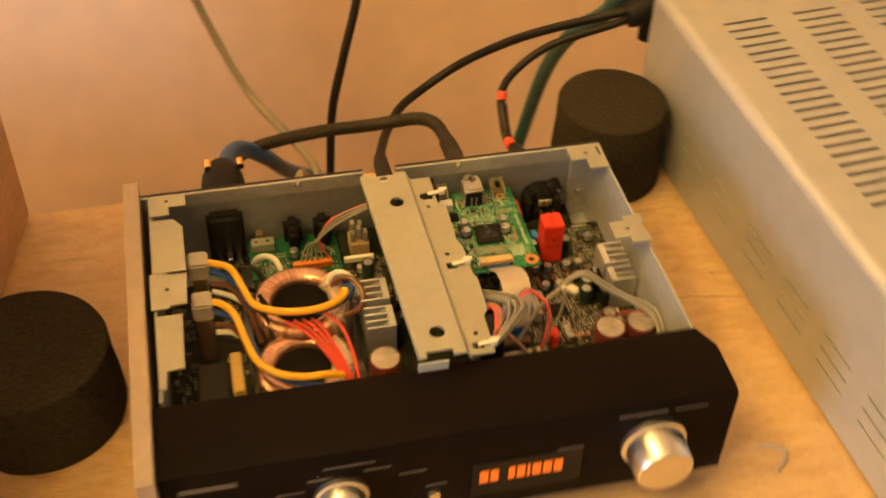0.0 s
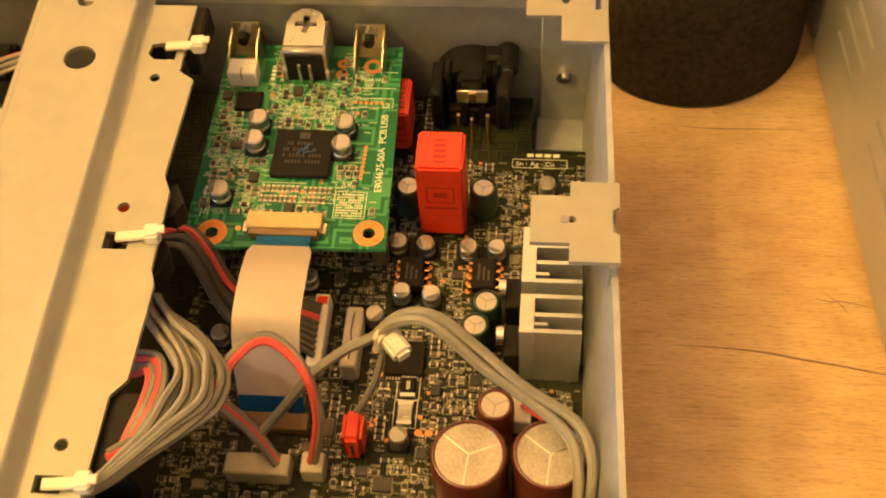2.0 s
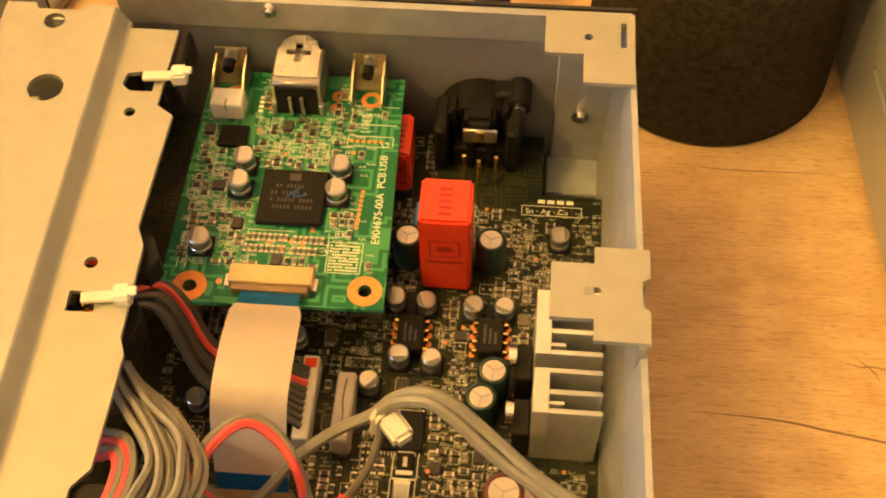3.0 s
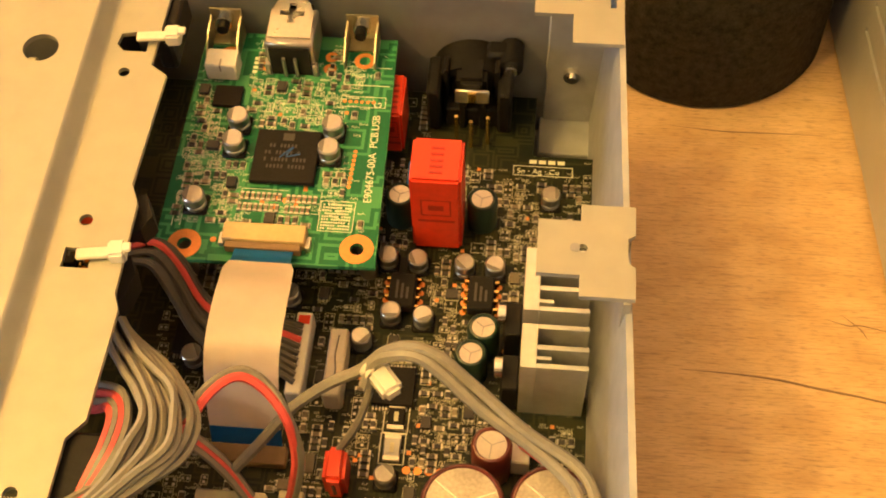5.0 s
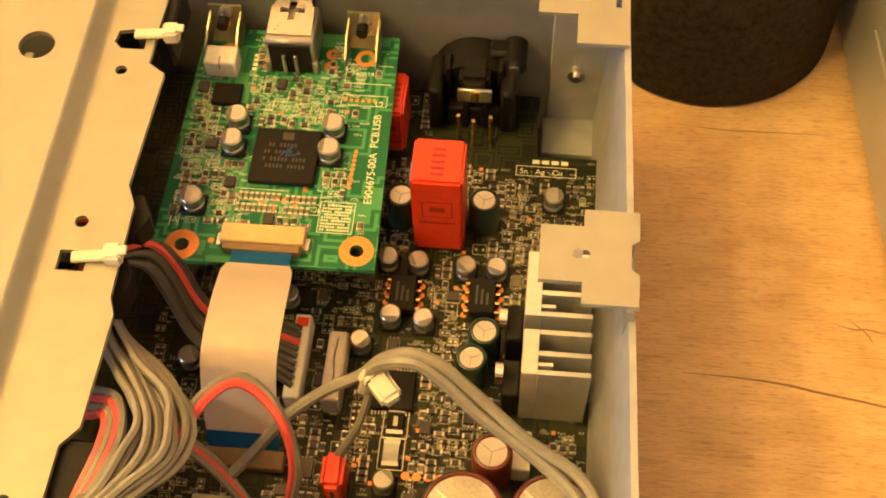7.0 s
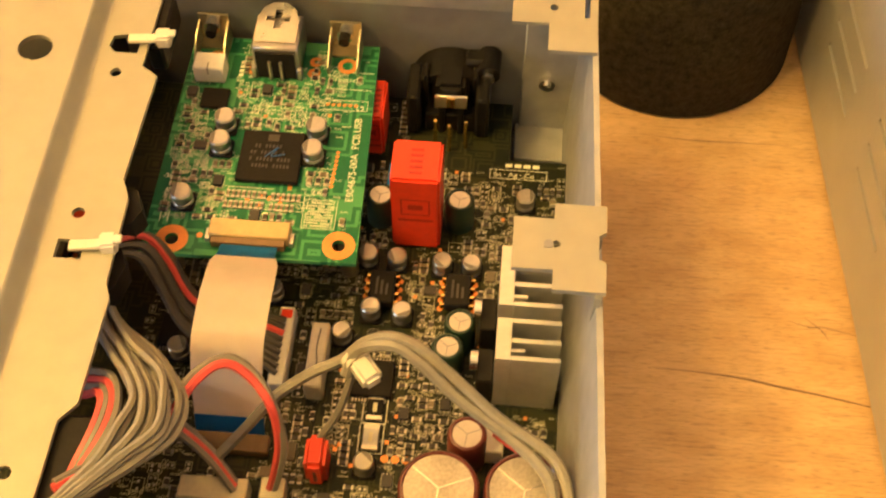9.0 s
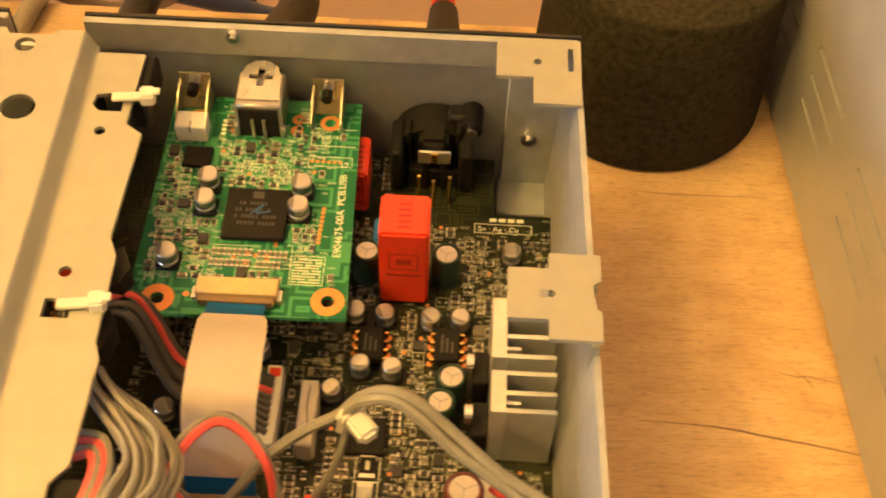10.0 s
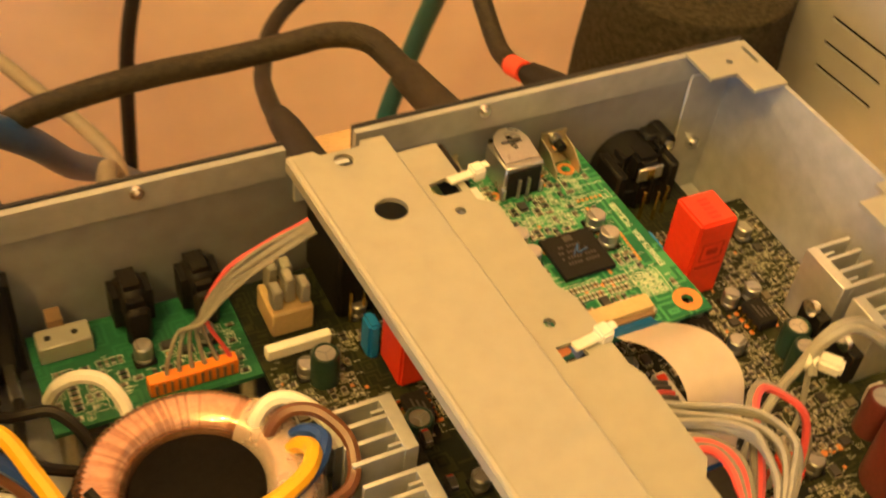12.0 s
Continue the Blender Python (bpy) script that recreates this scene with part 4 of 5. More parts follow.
for py, lab in ((192, "w"), (160, "w")):
    pl = part("spade_shroud", B(28.6, py - 9, 62, 40, py + 4, 74, bevel=1.2, seg=2), MILKY, psu, "milky plastic terminal shroud")
    part("spade_socket", B(30, py - 8, 28, 38.4, py + 2, 62, bevel=0.6), TAN_DK, pl)
rl = part("mains_relay", B(27, 92, 28, 44, 124, 58, bevel=0.8), BLACK, psu, "black plastic relay")
part("relay_label", B(27.6, 91.7, 40, 43.4, 92.3, 44), RED, rl)
part("safety_capacitor", B(45.5, 102, 28, 52, 130, 58, bevel=0.8), mat("yellow_capacitor", (0.45, 0.30, 0.08), 0.4, 0, 0.1, 60), psu, "dull yellow safety capacitor")
part("cube_relay", B(60, 84, 17.2, 78, 90, 40, bevel=0.6), STEEL_IN, unit)


def wire(name, pts, r, material, label="", parent=None, n=8):
    return part(name, T(pts, r, n), material, parent or unit, label)


# yellow, blue, brown and white mains leads
wire("mains_lead", [(36, 190, 70), (43, 187, 71), (52, 181, 71), (57, 168, 69), (62, 156, 66), (72, 149, 66), (86, 145.5, 66), (99, 146, 66), (109, 150, 66), (114, 156.5, 64.6), (113, 162.5, 60), (110, 165, 53)], 2.1, YELLOW_WIRE, "thick yellow mains lead")
wire("mains_lead", [(36, 158, 70), (44, 155, 71), (51, 146, 70), (55, 130, 68), (59, 116, 66), (68, 106, 64), (82, 101, 63), (96, 101, 62), (104, 102, 58)], 2.1, YELLOW_WIRE, "thick yellow mains lead")
wire("mains_lead", [(38, 187, 66), (47, 182, 66), (56, 171, 64), (60, 160, 62), (70, 152, 62.5), (86, 147.5, 63), (102, 148.5, 62), (113, 153, 63.4), (118, 160.5, 62.4), (115, 166.5, 59), (110, 168, 52)], 1.9, BLUE_WIRE, "blue mains lead")
wire("mains_lead", [(38, 155, 66), (48, 150, 65), (54, 142, 64), (59, 128, 63), (63, 114, 60), (74, 104, 58), (92, 97, 58), (104, 98, 56)], 1.7, BLUE_WIRE, "blue mains lead")
wire("mains_lead", [(107, 168, 53), (109, 170, 59), (114, 170.6, 62.6), (120, 167, 63), (124, 159, 60), (121, 150, 57), (112, 146, 57)], 1.7, BROWN_WIRE, "brown mains lead")
wire("mains_lead", [(40, 180, 56), (50, 176, 54), (58, 172, 50)], 1.7, WHITE_WIRE, "white mains lead")
wire("mains_lead", [(40, 148, 56), (50, 146, 55), (56, 138, 52), (60, 128, 48)], 1.7, WHITE_WIRE, "white mains lead")
wire("mains_lead", [(105, 172, 54), (107, 174, 59.5), (111, 175, 62.4), (116, 173, 62.6), (121, 167, 60), (122, 161, 56)], 1.9, WHITE_WIRE, "white transformer lead")
wire("mains_lead", [(65, 212, 40), (67.5, 208, 49), (72.5, 205, 54), (78, 201, 54), (81, 195, 48), (79, 188, 40), (72, 183, 35)], 1.8, WHITE_WIRE, "white looped lead")
wire("mains_lead", [(48, 214, 40), (55, 202, 50), (65, 198, 52), (71, 190, 44), (66, 182, 36)], 1.5, RUBBER, "black looped lead")
wire("mains_lead", [(58, 214, 40), (56, 196, 46), (58, 186, 50), (66, 184, 46)], 1.5, RUBBER, "black looped lead")
wire("mains_lead", [(40, 182, 60), (50, 178, 60), (57, 166, 57), (61, 154, 52), (64, 146, 44)], 1.6, BROWN_WIRE, "brown mains lead")
wire("mains_lead", [(40, 150, 60), (49, 146, 60), (56, 134, 56), (60, 120, 50), (70, 108, 46)], 1.6, BROWN_WIRE, "brown mains lead")
wire("mains_lead", [(44, 146, 52), (53, 138, 55), (58, 124, 54), (58, 108, 50), (54, 96, 42)], 1.5, RUBBER, "black looped lead")
wire("mains_lead", [(64, 176, 50), (62, 166, 58), (68, 152, 58), (70, 138, 52), (64, 124, 46), (61, 108, 42)], 1.3, RUBBER, "black looped lead")
wire("secondary_lead", [(66, 168, 60), (70, 158, 56), (67, 144, 46), (60, 134, 40)], 1.3, RUBBER, "black lead")
for k in range(4):
    wire("secondary_lead", [(78 + 5 * k, 146, 59 - k * 0.4), (88 + 3 * k, 137, 58 + k), (96 + 2.4 * k, 124, 57), (102 + 1.6 * k, 110, 55 + k * 0.5), (106 + 1.5 * k, 98, 50), (110 + k, 90, 42)], 0.95, RED_WIRE, "red transformer lead")
wire("secondary_lead", [(100, 148, 60), (108, 138, 58), (112, 122, 54), (113, 104, 50)], 0.95, RED_WIRE, "red transformer lead")

# grey signal wiring from the orange connector up under the brace
for k in range(6):
    o = (k - 2.5) * 1.35
    wire("signal_wire", [(94 + 3.4 * k, 207.4, 42), (95 + 2.9 * k, 208.6, 46), (99 + 1.5 * k, 211, 53), (105.5 + 0.5 * o, 211 + o, 57.5 - (k % 2)), (112.5 + 0.3 * o, 212 + o, 64.5 + (k % 3) * 0.8), (122.5, 213 + o, 71 - (k % 2) * 0.9), (136, 214 + o * 0.7, 75.4)], 0.6, PINK_WIRE if k == 5 else GREY_WIRE, "thin red wire" if k == 5 else "thin grey wire", None, 6)

# black sleeve and harness under the brace ledge
part("foam_tape", P([(180, 157), (183.6, 158), (185.4, 162), (183, 167.5), (180, 167)], [], 73, 79.4), BLACK, unit, "black foam tape on the harness")
part("foam_tape", P([(180, 138), (183.6, 141), (185, 147), (183, 151.5), (180, 151)], [], 73, 79.4), BLACK, unit, "black foam tape on the harness")
part("foam_sleeve", B(175, 211, 70, 179.4, 229, 79.0, bevel=0.8), BLACK, unit, "black foam block")
part("foam_sleeve", B(177, 90, 64, 189, 109.5, 82.6, bevel=0.8), BLACK, unit, "black foam block")
for k in range(9):
    o = k * 0.95
    dz = (k % 3) * 1.2
    wire("signal_wire", [(179, 152 + o * 0.5, 76 - dz), (184.5, 154 + o, 72 - dz), (188, 152 + o * 1.4, 62 - dz), (193, 147 + o * 1.5, 52 - dz), (202, 144.5 + o * 1.6, 45), (210, 144 + o * 1.75, 43.5), (215, 142 + o * 1.95, 42)], 0.85, PINK_WIRE if k == 6 else SHADED_WIRE, "thin red wire" if k == 6 else "thin grey wire", None, 6)
jig = random.Random(5)
for k in range(12):
    o = (k - 5.5) * 0.95
    dz = (k % 4) * 1.5
    j = [jig.uniform(-0.9, 0.9) for _ in range(10)]
    wire("signal_wire", [(172, 150 + o * 0.3, 71 - dz), (177.5 + o * 0.12 + j[0] * 0.5, 144 + o * 0.2, 72 - dz), (183 + o * 0.35 + j[1], 135 + o * 0.35, 74.5 - dz), (190 + o * 0.6 + j[2], 127 + o * 0.45, 79 - dz), (196.5 + o * 0.8 + j[3], 119.5 + o * 0.4 + j[4], 84 - dz), (200 + o * 0.9 + j[5], 112.5 + o * 0.2, 87 - dz), (200 + o * 0.85 + j[6], 105.5, 88 - dz), (195.6 + o * 0.6, 98.6 + j[7], 88 - dz * 0.8), (190 + o * 0.35, 93, 87 - dz * 0.6), (184.5 + o * 0.2, 87.5, 86 - dz * 0.5), (178 + o * 0.15, 84, 84 - dz * 0.3)], 0.86, GREY_WIRE, "thin grey wire", None, 6)
for k, (mm, oo) in enumerate(((PINK_WIRE, 0), (GREY_WIRE, -1.9), (GREY_WIRE, 1.9), (PINK_WIRE, -3.6))):
    wire("signal_wire", [(172, 122 + oo, 72), (182, 121 + oo, 75), (187.5 + oo * 0.5, 118.5 + oo * 0.6, 79), (190.4 + oo * 0.6, 113, 82), (190.4 + oo * 0.6, 106.5, 83), (187.6 + oo * 0.4, 99, 82), (185, 92, 82)], 0.95, mm, "red wire" if mm is PINK_WIRE else "thin grey wire", None, 6)
for k, mm in enumerate((PINK_WIRE, GREY_WIRE)):
    wire("signal_wire", [(184, 93 + k, 84), (193.6 - k, 102.4 + k, 80), (200.8 - k, 111.7 + k, 78), (206 - k, 121 + k, 79), (211, 125 + k * 1.5, 79), (216.5, 123.5 + k * 1.5, 76), (221, 119 + k, 72), (222 + k, 115.5, 62), (220 + k, 113.5, 50), (218.2 + k, 112.7, 42.4)], 1.0, mm, "looped red wire" if k == 0 else "looped grey wire", None, 6)
for k, mm in enumerate((GREY_WIRE, PINK_WIRE, GREY_WIRE)):
    wire("signal_wire", [(190, 121.5 + k * 1.2, 60), (197, 120 + k * 1.2, 53.5), (204, 116.5 + k * 1.2, 47.5), (210, 111.4 + k, 42)], 0.9, mm, "thin red wire" if k == 1 else "thin grey wire", None, 6)

# thick grey pair with nylon tie
GREY_PAIR = (
    [(206.0, 118.2, 46.0), (212.2, 122.8, 52.0), (218.9, 127.8, 59.0), (226.8, 131.8, 64.0), (233.9, 134.3, 67.0), (238.6, 135.4, 73.0), (244.2, 135.6, 76.4), (250.4, 134.4, 75.4), (257.6, 131, 70.6), (269.2, 123.8, 65.0), (281.0, 117.8, 61.0), (285.0, 110.0, 60.0), (285.0, 102.0, 56.0), (283.0, 95.0, 48.0)],
    [(234.9, 130.9, 66.0), (236.6, 134.1, 70.0), (240.4, 134.2, 74.4), (246.2, 133.6, 76), (251.8, 131.2, 73.4), (259.8, 126.6, 68.0), (271.0, 120.9, 63.0), (279.4, 114.3, 61.0), (282.0, 107.0, 60.0), (282.0, 99.0, 55.0), (279.0, 94.0, 47.0)])
for pts in GREY_PAIR:
    wire("grey_lead", pts, 1.35, GREY_WIRE, "grey insulated lead", None, 8)
wire("grey_lead", [(236.5, 133.5, 65), (233, 128, 54), (227.5, 124, 44), (224, 121, 37)], 0.9, GREY_WIRE, "thin grey lead", None, 6)
wire("signal_wire", [(269, 130, 43), (273, 124, 50), (278, 118, 57)], 0.9, PINK_WIRE, "thin red wire", None, 6)
bm = bmesh.new()
cyl(bm, -1.5, 0, 0, 3.1, 2.4, "x", 18)
box(bm, 0.6, -2.4, -1.1, 7.4, 2.4, 3.0, bevel=0.9, seg=3)
bm.transform(Matrix.Translation((237, 134, 67.5)) @ Matrix.Rotation(radians(-50), 4, "Z"))
part("cable_tie", bm, NYLON, unit, "white nylon cable tie")


# ---- small board components ----
def smd_field(board, rects, top, seed, avoid, count, tan=0.4, gap=0.45, ink=0, print_mat=SILK):
    """Rows of tiny chip parts with bright end caps and printed outlines; too small to pick apart."""
    rr = random.Random(seed)
    data = {k: ([], []) for k in "bwcip"}

    def cube(key, x0, y0, z0, x1, y1, z1):
        v, f = data[key]
        i = len(v)
        v += [(x0, y0, z0), (x1, y0, z0), (x1, y1, z0), (x0, y1, z0), (x0, y0, z1), (x1, y0, z1), (x1, y1, z1), (x0, y1, z1)]
        f += [(i, i + 3, i + 2, i + 1), (i + 4, i + 5, i + 6, i + 7), (i, i + 1, i + 5, i + 4), (i + 1, i + 2, i + 6, i + 5), (i + 2, i + 3, i + 7, i + 6), (i + 3, i, i + 4, i + 7)]

    used = list(avoid)
    made = tries = 0
    while made < count and tries < count * 22:
        tries += 1
        r = rects[rr.randrange(len(rects))]
        x, y = rr.uniform(r[0], r[2]), rr.uniform(r[1], r[3])
        x, y = round(x / 1.1) * 1.1, round(y / 1.1) * 1.1
        kind = rr.random()
        along = rr.random() < 0.5
        n = rr.choice((1, 1, 1, 2, 3, 4, 5)) if kind < 0.75 else 1
        L, W, H = (1.9, 1.05, 0.55) if kind < 0.75 else ((3.0, 2.4, 1.1) if kind < 0.9 else (4.6, 3.6, 1.3))
        pitch = 1.75
        ex, ey = (L / 2, W / 2 + (n - 1) * pitch / 2) if along else (W / 2 + (n - 1) * pitch / 2, L / 2)
        bb = (x - ex - gap, y - ey - gap, x + ex + gap, y + ey + gap)
        if bb[0] < r[0] or bb[2] > r[2] or bb[1] < r[1] or bb[3] > r[3]:
            continue
        if any(bb[0] < u[2] and bb[2] > u[0] and bb[1] < u[3] and bb[3] > u[1] for u in used):
            continue
        used.append(bb)
        bare = rr.random() < 0.3  # printed outline with empty pads
        for k in range(n):
            o = (k - (n - 1) / 2) * pitch
            cx, cy = (x, y + o) if along else (x + o, y)
            hx, hy = (L / 2, W / 2) if along else (W / 2, L / 2)
            key = "w" if rr.random() < tan else "b"
            if bare:
                for s in (-1, 1):
                    px, py = (cx + s * hx * 0.6, cy) if along else (cx, cy + s * hy * 0.6)
                    cube("c", px - 0.32, py - 0.32, top, px + 0.32, py + 0.32, top + 0.05)
                continue
            cube(key, cx - hx, cy - hy, top, cx + hx, cy + hy, top + H)
            if kind < 0.75:
                c = 0.42
                for s in (-1, 1):
                    if along:
                        cube("c", cx + s * hx - c / 2, cy - hy - 0.04, top, cx + s * hx + c / 2, cy + hy + 0.04, top + H + 0.04)
                    else:
                        cube("c", cx - hx - 0.04, cy + s * hy - c / 2, top, cx + hx + 0.04, cy + s * hy + c / 2, top + H + 0.04)
            else:
                for q in range(3):
                    oo = (q - 1) * 0.95
                    for s in (-1, 1):
                        if along:
                            cube("c", cx + s * (hx + 0.3) - 0.3, cy + oo - 0.18, top, cx + s * (hx + 0.3) + 0.3, cy + oo + 0.18, top + 0.35)
                        else:
                            cube("c", cx + oo - 0.18, cy + s * (hy + 0.3) - 0.3, top, cx + oo + 0.18, cy + s * (hy + 0.3) + 0.3, top + 0.35)
        if bare or rr.random() < 0.75:
            w = 0.13
            x0, y0, x1, y1 = bb
            for q in ((x0, y0, x1, y0 + w), (x0, y1 - w, x1, y1), (x0, y0, x0 + w, y1), (x1 - w, y0, x1, y1)):
                cube("i", q[0], q[1], top + 0.01, q[2], q[3], top + 0.03)
        for q in range(rr.choice((1, 2, 3)) + ink):
            tx = x + rr.uniform(-3, 3)
            ty = y + (ey + 1.1 + 0.9 * q) * rr.choice((-1, 1))
            nn = rr.choice((3, 4, 5))
            for g in range(nn):
                hgt = rr.choice((0.45, 0.6, 0.6))
                gx = tx + g * 0.5
                if r[0] < gx < r[2] - 0.5 and r[1] < ty < r[3] - 0.7:
                    cube("i", gx, ty, top + 0.008, gx + 0.12, ty + hgt, top + 0.022)
                    cube("i", gx, ty + (0 if g % 2 else hgt - 0.12), top + 0.008, gx + 0.34, ty + (0.12 if g % 2 else hgt), top + 0.022)
        made += 1
    for q in range(count // 14):
        r = rects[rr.randrange(len(rects))]
        x, y = rr.uniform(r[0] + 1, r[2] - 1), rr.uniform(r[1] + 1, r[3] - 1)
        cube("p", x - 0.5, y - 0.5, top + 0.004, x + 0.5, y + 0.5, top + 0.05)
    for key, nm, mt, lab in (("b", "chip_part", SMD, "tiny black chip parts"), ("w", "chip_capacitor", SMD_TAN, "tiny tan chip capacitors"), ("c", "end_cap", SOLDER, "bright soldered end caps"), ("i", "board_print", print_mat, "fine pale printed marks"), ("p", "solder_point", COPPER_PAD, "bare copper points")):
        v, f = data[key]
        if not v:
            continue
        me = bpy.data.meshes.new(nm)
        me.from_pydata([(a * MM, b * MM, c * MM) for a, b, c in v], [], f)
        me.materials.append(mt)
        ob = new(nm, me)
        ob.parent = board
        tagged(ob, lab, kind="stuff")


USB_AVOID = [(197, 186, 215, 204), (197, 221, 211.5, 237), (180, 219, 192, 238), (216.5, 225, 226.5, 238), (184, 210, 192, 217), (190, 195, 197, 208.5), (214.4, 194, 221, 207.6), (183.6, 177.4, 190.4, 184), (194, 167.5, 217, 175), (180.6, 164.5, 190, 173.6), (222, 165.6, 231, 175), (216, 174, 225.4, 184), (223, 182, 230, 222), (196, 179, 216.6, 186.4), (216.6, 212.4, 229, 217)]
smd_field(usb, [(179.5, 175, 228, 234), (181, 174, 222, 234)], 56, 3, USB_AVOID, 190, 0.4, 0.3, 4)
MAIN_AVOID = [(266, 214.6, 286, 238), (238, 182.5, 252.6, 197.5), (227.5, 213, 236, 230), (266.5, 138, 284.5, 174), (239, 213, 265, 238), (251, 189, 260, 198.5), (230, 189.5, 239.6, 198.5), (253.6, 152.6, 263, 162), (251, 145.6, 260.4, 155), (247, 100, 286, 122), (257, 121, 268, 132), (232.6, 164.4, 242.6, 175.6), (252, 165, 262, 176), (221.6, 136, 228.4, 156), (212, 138, 218, 162), (196, 108, 222.4, 116.4), (265, 124.5, 272, 136), (195, 120.5, 217, 128.4), (224.6, 115, 231.4, 126.4), (232, 139, 244, 151), (182, 149, 193, 160), (195, 149, 211, 159), (149, 99, 161, 111), (235.8, 133, 243, 142), (235.8, 125, 243, 134), (262, 138, 267, 165), (258, 208, 279, 215.4), (121, 129, 145, 170), (119, 202, 139, 228), (143, 213, 159, 239), (142, 184, 160.8, 204.6), (119, 82, 138, 122)]
for cx, cy in ((233, 179.5), (240.6, 179), (252.4, 178.5), (260, 178.5), (235.4, 163.5), (243.4, 163), (229, 156), (210, 167), (273, 200.5), (189, 148.5), (238.6, 121.5), (129, 199), (150, 214), (156, 150), (133, 196), (147, 168)):
    MAIN_AVOID.append((cx - 3.4, cy - 3.4, cx + 3.4, cy + 3.4))
smd_field(main, [(222, 82, 284, 212), (178, 82, 284, 236), (228, 120, 266, 212), (120, 168, 160, 212)], 36, 7, MAIN_AVOID, 800, 0.3, 0.3, 2, SILK_DIM)
smd_field(lb, [(66, 204, 117, 224)], 37, 11, [(86, 206, 113, 212), (88, 215, 95, 222), (105, 216.5, 111, 223)], 60, 0.4)
smd_field(psu, [(11, 86, 55, 212)], 28, 13, [(26, 96, 54, 128), (28, 128, 46, 148), (28, 150, 41, 197)], 50, 0.4)

# printed panels and lettering on the boards
bm = bmesh.new()
for k in range(9):
    for g in range(12):
        if (k * 5 + g * 7) % 11 != 3:
            box(bm, 217 + g * 0.6, 175.4 + k * 0.86, 56.02, 217.42 + g * 0.6, 175.9 + k * 0.86, 56.06)
for x0, y0, x1, y1 in ((216.4, 174.8, 224.8, 174.95), (216.4, 183.4, 224.8, 183.55), (216.4, 174.8, 216.55, 183.5), (224.7, 174.8, 224.85, 183.5), (217, 220, 229, 220.2), (217, 226, 229, 226.2), (217, 220, 217.2, 226.2), (181, 174, 181.2, 184), (183, 174, 183.2, 184), (181, 184, 183.2, 184.2)):
    box(bm, x0, y0, 56.02, x1, y1, 56.06)
tagged(part("board_print", bm, SILK, usb), "fine pale printed marks", kind="stuff")
bm = bmesh.new()
for k in range(9):
    cyl(bm, 222.4 + 0.05 * k, 188 + k * 1.35, 56.02, 0.55, 0.06, "z", 8)
for k in range(6):
    cyl(bm, 218 + k * 1.5, 214.6, 56.02, 0.55, 0.06, "z", 8)
for x0, y0 in ((205, 181), (207.6, 183), (210.4, 183), (205, 183.4), (192, 170.6)):
    cyl(bm, x0, y0, 56.02, 0.8, 0.06, "z", 10)
tagged(part("test_point", bm, COPPER_PAD, usb), "bare copper test points", kind="stuff")
for x0, y0 in ((212.8, 229), (212.8, 225), (196.0, 225)):
    part("solder_ring", P(ring_pts(x0, y0, 1.7, 16), [ring_pts(x0, y0, 0.7, 10)], 56.02, 56.1), COPPER_PAD, usb)


for y0, xs in ((184.3, (197.2, 8)), (181.0, (197.0, 8)), (184.0, (208.6, 6)), (180.8, (208.6, 5))):
    for k in range(xs[1]):
        x0 = xs[0] + k * 1.32
        chip_ob = part("chip_resistor", B(x0, y0 - 0.9, 56.02, x0 + 0.8, y0 + 0.9, 56.5), SMD_TAN, usb)
        for e in (-1, 1):
            part("end_cap", B(x0 - 0.05, y0 + e * 0.85 - 0.25, 56.02, x0 + 0.85, y0 + e * 0.85 + 0.25, 56.56), SOLDER, chip_ob)
bm = bmesh.new()
for x0, y0, x1, y1 in ((196.4, 179.4, 208, 179.55), (196.4, 182.55, 208, 182.7), (196.4, 185.8, 208, 185.95), (208.2, 179.4, 216.2, 179.55), (208.2, 182.4, 216.2, 182.55), (196.4, 179.4, 196.55, 186), (216.1, 179.4, 216.25, 186), (217, 212.9, 228.6, 213.05), (217, 216.2, 228.6, 216.35), (217, 212.9, 217.15, 216.3), (228.5, 212.9, 228.65, 216.3)):
    box(bm, x0, y0, 56.02, x1, y1, 56.05)
tagged(part("board_print", bm, SILK, usb), "fine pale printed marks", kind="stuff")


def words(text, x, y, z, size, rot, parent, name="lettering"):
    cu = bpy.data.curves.new(name, "FONT")
    cu.body, cu.size, cu.extrude = text, size * MM, 0.00002
    ob = bpy.data.objects.new(name, cu)
    scene.collection.objects.link(ob)
    dg = bpy.context.evaluated_depsgraph_get()
    me = bpy.data.meshes.new_from_object(ob.evaluated_get(dg))
    bpy.data.objects.remove(ob)
    me.materials.append(SILK)
    t = new(name, me)
    me.transform(Matrix.Translation((x * MM, y * MM, z * MM)) @ Matrix.Rotation(radians(rot), 4, "Z"))
    t.parent = parent
    return t


words("E904675-00A  PCB.USB   G", 228.4, 183.6, 56.04, 2.75, 91.5, usb)
words("Sn · Ag · Cu", 263.8, 210.2, 36.05, 2.3, 0, main)
words("Sn·Ag·Cu", 182.8, 175, 56.05, 1.7, 90, usb)
words("TP60R147", 217.6, 222.6, 56.05, 1.8, 0, usb)
bm = bmesh.new()
for x0, y0, x1, y1 in ((262.8, 209.5, 278.6, 209.68), (262.8, 212.5, 278.6, 212.68), (262.8, 209.5, 262.98, 212.6), (278.42, 209.5, 278.6, 212.6)):
    box(bm, x0, y0, 36.03, x1, y1, 36.06)
for k in range(4):
    box(bm, 267 + k * 2.5, 213.5, 36.03, 268.9 + k * 2.5, 214.7, 36.06)
    box(bm, 193.4, 223 + k * 1.5, 56.03, 194.6, 224 + k * 1.5, 56.06)
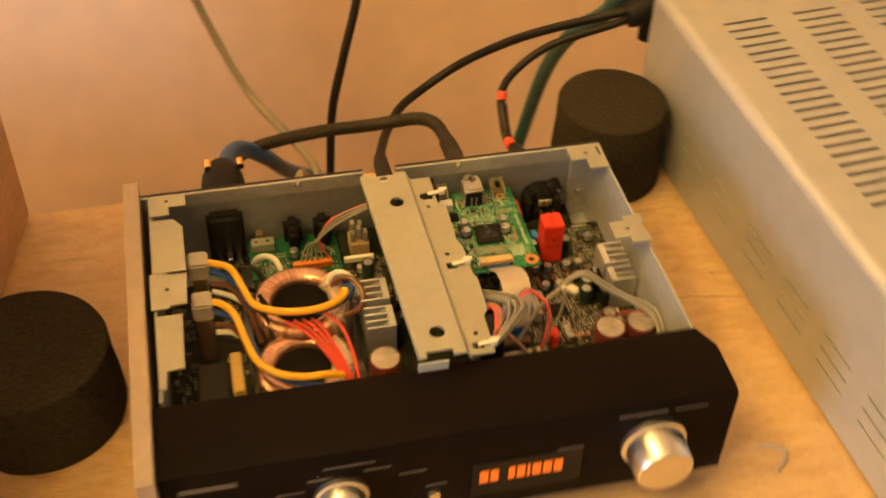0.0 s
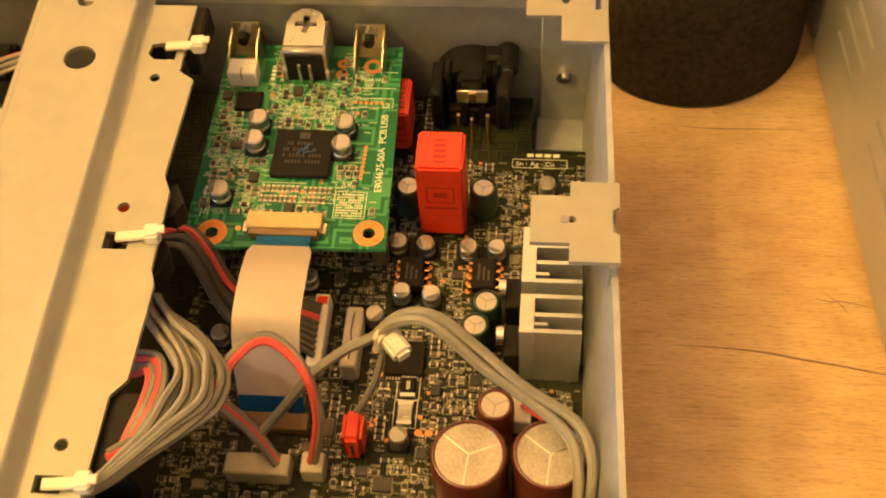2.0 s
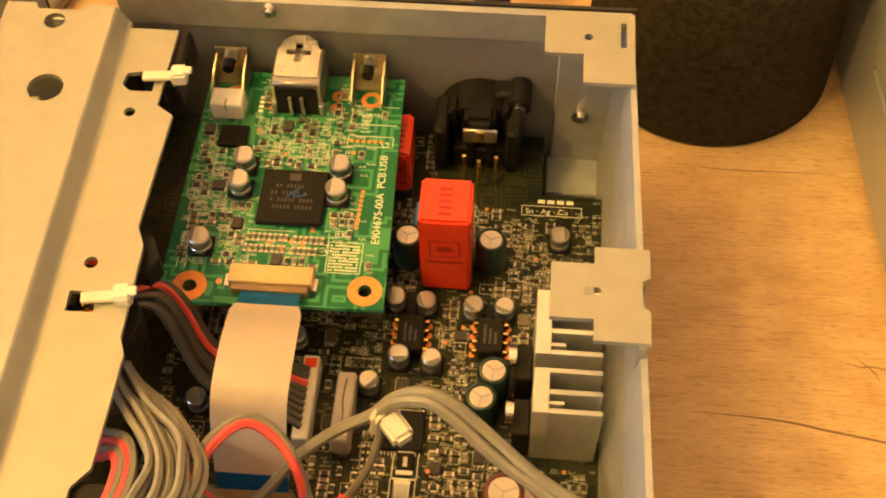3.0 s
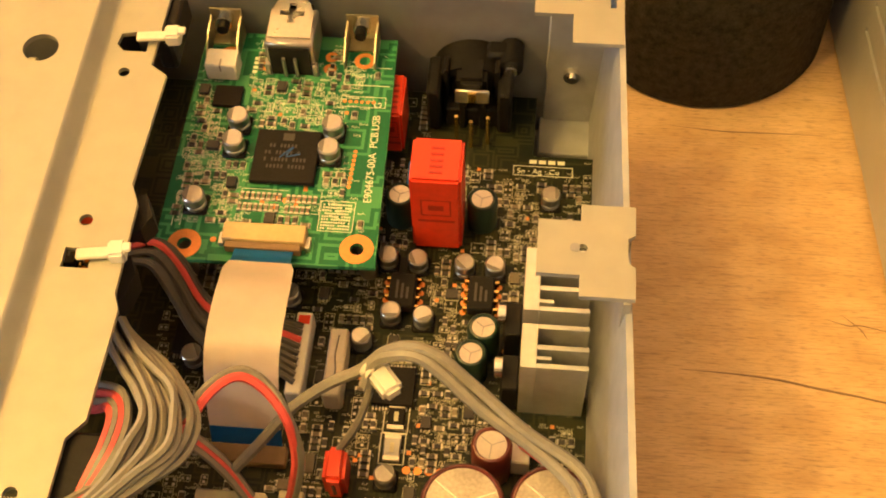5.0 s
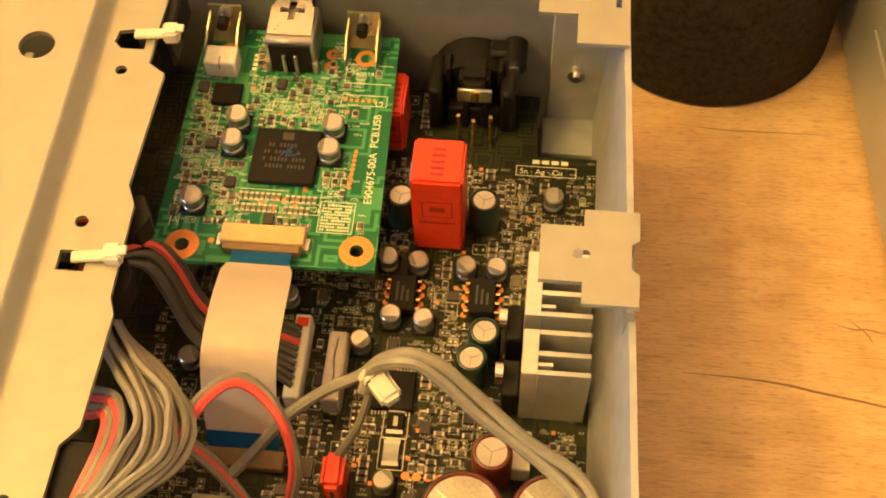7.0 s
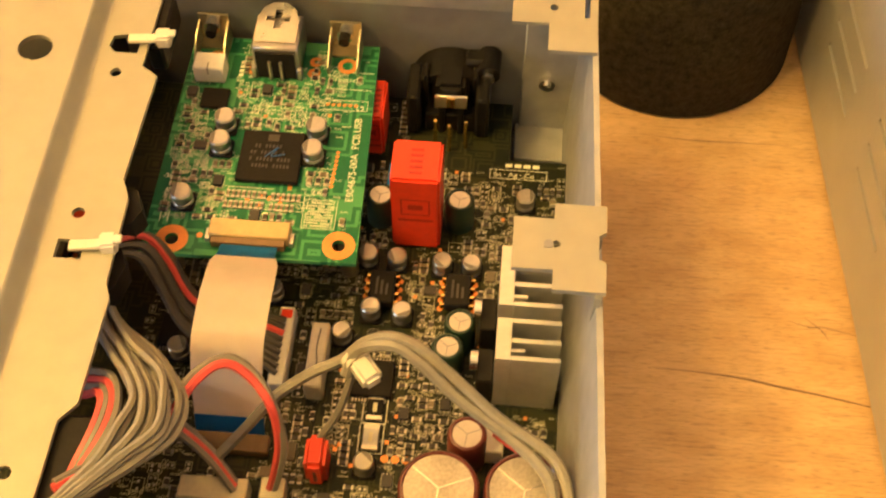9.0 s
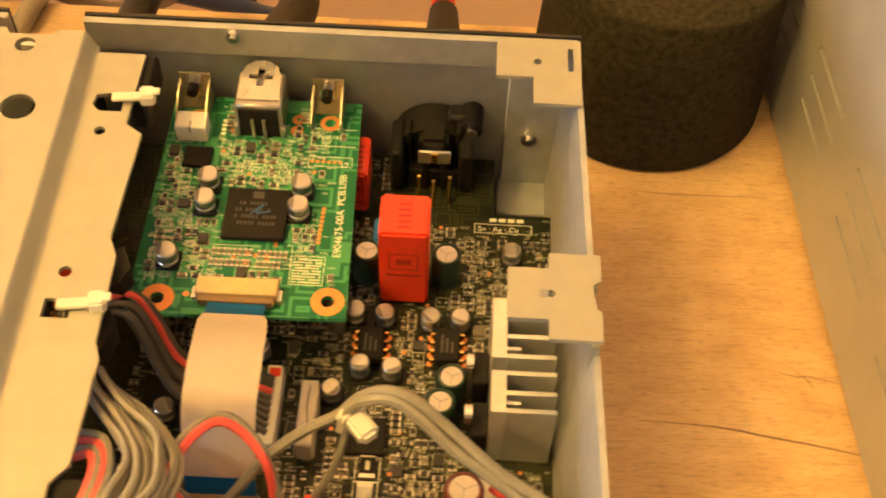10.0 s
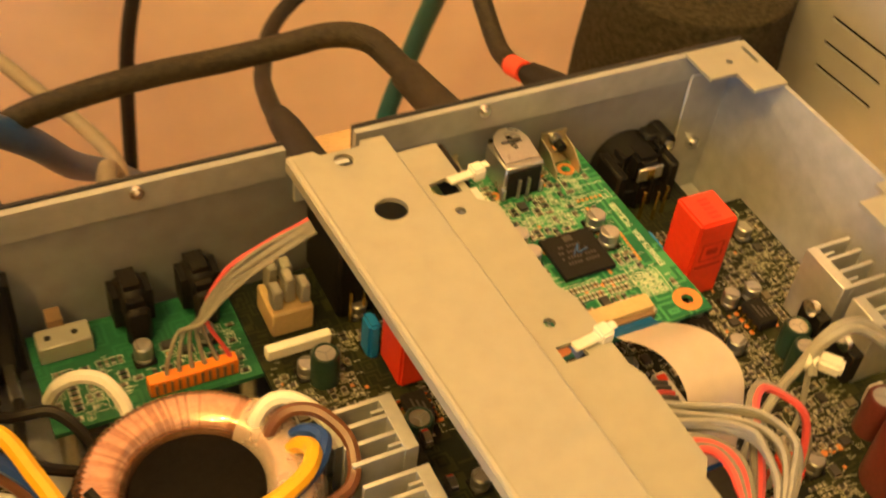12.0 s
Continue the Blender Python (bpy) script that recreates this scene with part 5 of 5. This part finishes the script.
tagged(part("board_print", bm, SILK, main), "pale printed box and mark", kind="stuff")
for k in range(4):
    cyl(bm := bmesh.new(), 243 + k * 2.6, 124.6, 36.02, 1.0, 0.1, "z", 12)
    part("solder_ring", bm, COPPER_PAD, main)


# ---- cables behind the unit ----
def cable(pts, r, material, label, n=12):
    ob = part("cable", T(pts, r, n, 10), material, None, "", at=pts[0])
    return tagged(ob, label, "cable", "cables behind the unit")


def plug(cab_ob, pts, r, material, label, name="plug"):
    return part(name, T(pts, r, 16, 6), material, cab_ob, label)


c1 = cable([(157, 262, 46), (157, 285, 43), (159, 302, 36), (164.5, 328, 24), (173, 358, 12), (189, 392, 6), (212, 417, 3), (243, 420, 21), (273, 400, 50), (300, 380, 72), (338, 361, 92), (372, 362, 97)], 3.3, RUBBER, "black round interconnect cable arching to the amplifier")
plug(c1, [(157, 243, 48), (157, 262, 46), (157.5, 288, 42), (159, 302, 37)], lambda f: 6.8 - 2.6 * f, RUBBER, "black rubber plug boot")
c2 = cable([(251, 262, 46), (250.5, 290, 38), (250, 310, 31), (251, 322, 31), (253, 345, 42), (264, 358, 52), (293, 365, 68), (338, 358, 86), (372, 364, 92)], 2.9, RUBBER, "black cable with red bands arching to the amplifier")
plug(c2, [(251, 243, 48), (251, 270, 45), (250.5, 296, 36)], lambda f: 7.2 - 2.6 * f, RUBBER, "black rubber plug boot")
plug(c2, [(250.3, 300, 34.4), (250, 309, 31.4)], 3.9, CABLE_RED, "red marker band", "marker_band")
plug(c2, [(253, 343, 41), (254.6, 348, 44)], 3.6, CABLE_RED, "red marker band", "marker_band")
plug(c2, [(250, 309, 31.4), (251, 322, 31), (252.6, 340, 39.6)], 3.6, BRAID, "dark heat-shrink sleeve", "sleeve")
c3 = cable([(203, 262, 52), (206, 286, 44), (205, 312, 41), (200, 325, 43), (190, 334, 41), (176, 341, 35), (156, 345, 31), (133, 345, 31), (117, 345, 30), (98, 345, 27.5), (81, 345, 23.5), (63, 345, 15), (46, 348, -2), (34, 356, -60), (30, 362, -140)], 4.6, BRAID, "thick braided black cable hanging behind the worktop", 14)
plug(c3, [(203, 243, 54), (203, 262, 52), (206, 286, 44), (205.5, 304, 41.5)], lambda f: 7.0 - 1.2 * f, BRAID, "dark plug sleeve")
c4 = cable([(57, 286, 52), (58, 306, 46), (62, 322, 40), (70, 336, 31), (86, 347, 11), (102, 374, -26), (124, 432, -84), (148, 478, -138), (172, 526, -200), (200, 560, -300)], 5.5, BLUE_CABLE, "blue mains cable hanging behind the worktop", 14)
bm = lathe(bmesh.new(), 0, 0, [(0, 0), (12, 0), (14, 4), (14.5, 30), (13, 42), (9, 52), (0, 54)], 28)
bm.transform(Matrix.Translation((54, 243, 47)) @ Matrix.Rotation(radians(-86), 4, "X"))
pb = part("mains_plug", bm, BLACK, c4, "chunky black mains plug")
for px, pz in ((46, 60.5), (66, 59.5)):
    part("plug_screw", C(px, 283, pz, 2.4, 7, "y", 12), GOLD, pb)
c5 = cable([(340, 610, -330), (341, 600, -258), (349, 590, -199), (350, 540, -87), (347, 470, 2), (347, 410, 58), (350, 376, 98), (378, 366, 106)], 6.4, TEAL_CABLE, "thick teal cable rising to the amplifier", 14)
c6 = cable([(138, 505, -420), (141, 492, -250), (145, 484, -130), (149, 482, -60), (161, 486, -8), (181, 505, 60), (213, 555, 220), (235, 660, 400)], 3.6, RUBBER, "black cable hanging in front of the wall")
c7 = cable([(-50, 680, 420), (5, 600, 160), (42, 562, 40), (62, 538, -12), (83, 510, -50), (101, 480, -62), (117, 458, -72), (125, 441, -76), (127.5, 424, -74), (124, 400, -62), (117, 362, -32), (111, 342, -6), (107, 331, 4.5), (102, 310, 3.8), (96, 290, 3.8)], 3.6, GREY_CABLE, "thin grey cable looping over the worktop edge")
# two black plugs bunched at the amplifier's rear corner
bm = T([(344, 359, 90), (352, 360, 92), (368, 361, 96)], lambda f: 8.5 + 3.5 * f, 18, 6)
bm2 = T([(364, 357, 98), (361, 356, 86), (358.4, 355, 72)], lambda f: 9.5 - 4.5 * f, 18, 6)
tmp = bpy.data.meshes.new("tmp")
bm2.to_mesh(tmp)
bm.from_mesh(tmp)
bpy.data.meshes.remove(tmp)
bm2.free()
tagged(part("plug_cluster", bm, BLACK, None, "", at=(357, 357, 82)), "black plug cluster behind the silver amplifier", "plug")

# the daughter board sits slightly towards the rear corner on its standoffs
usb.location += Vector((0.8, 0.7, 0)) * MM
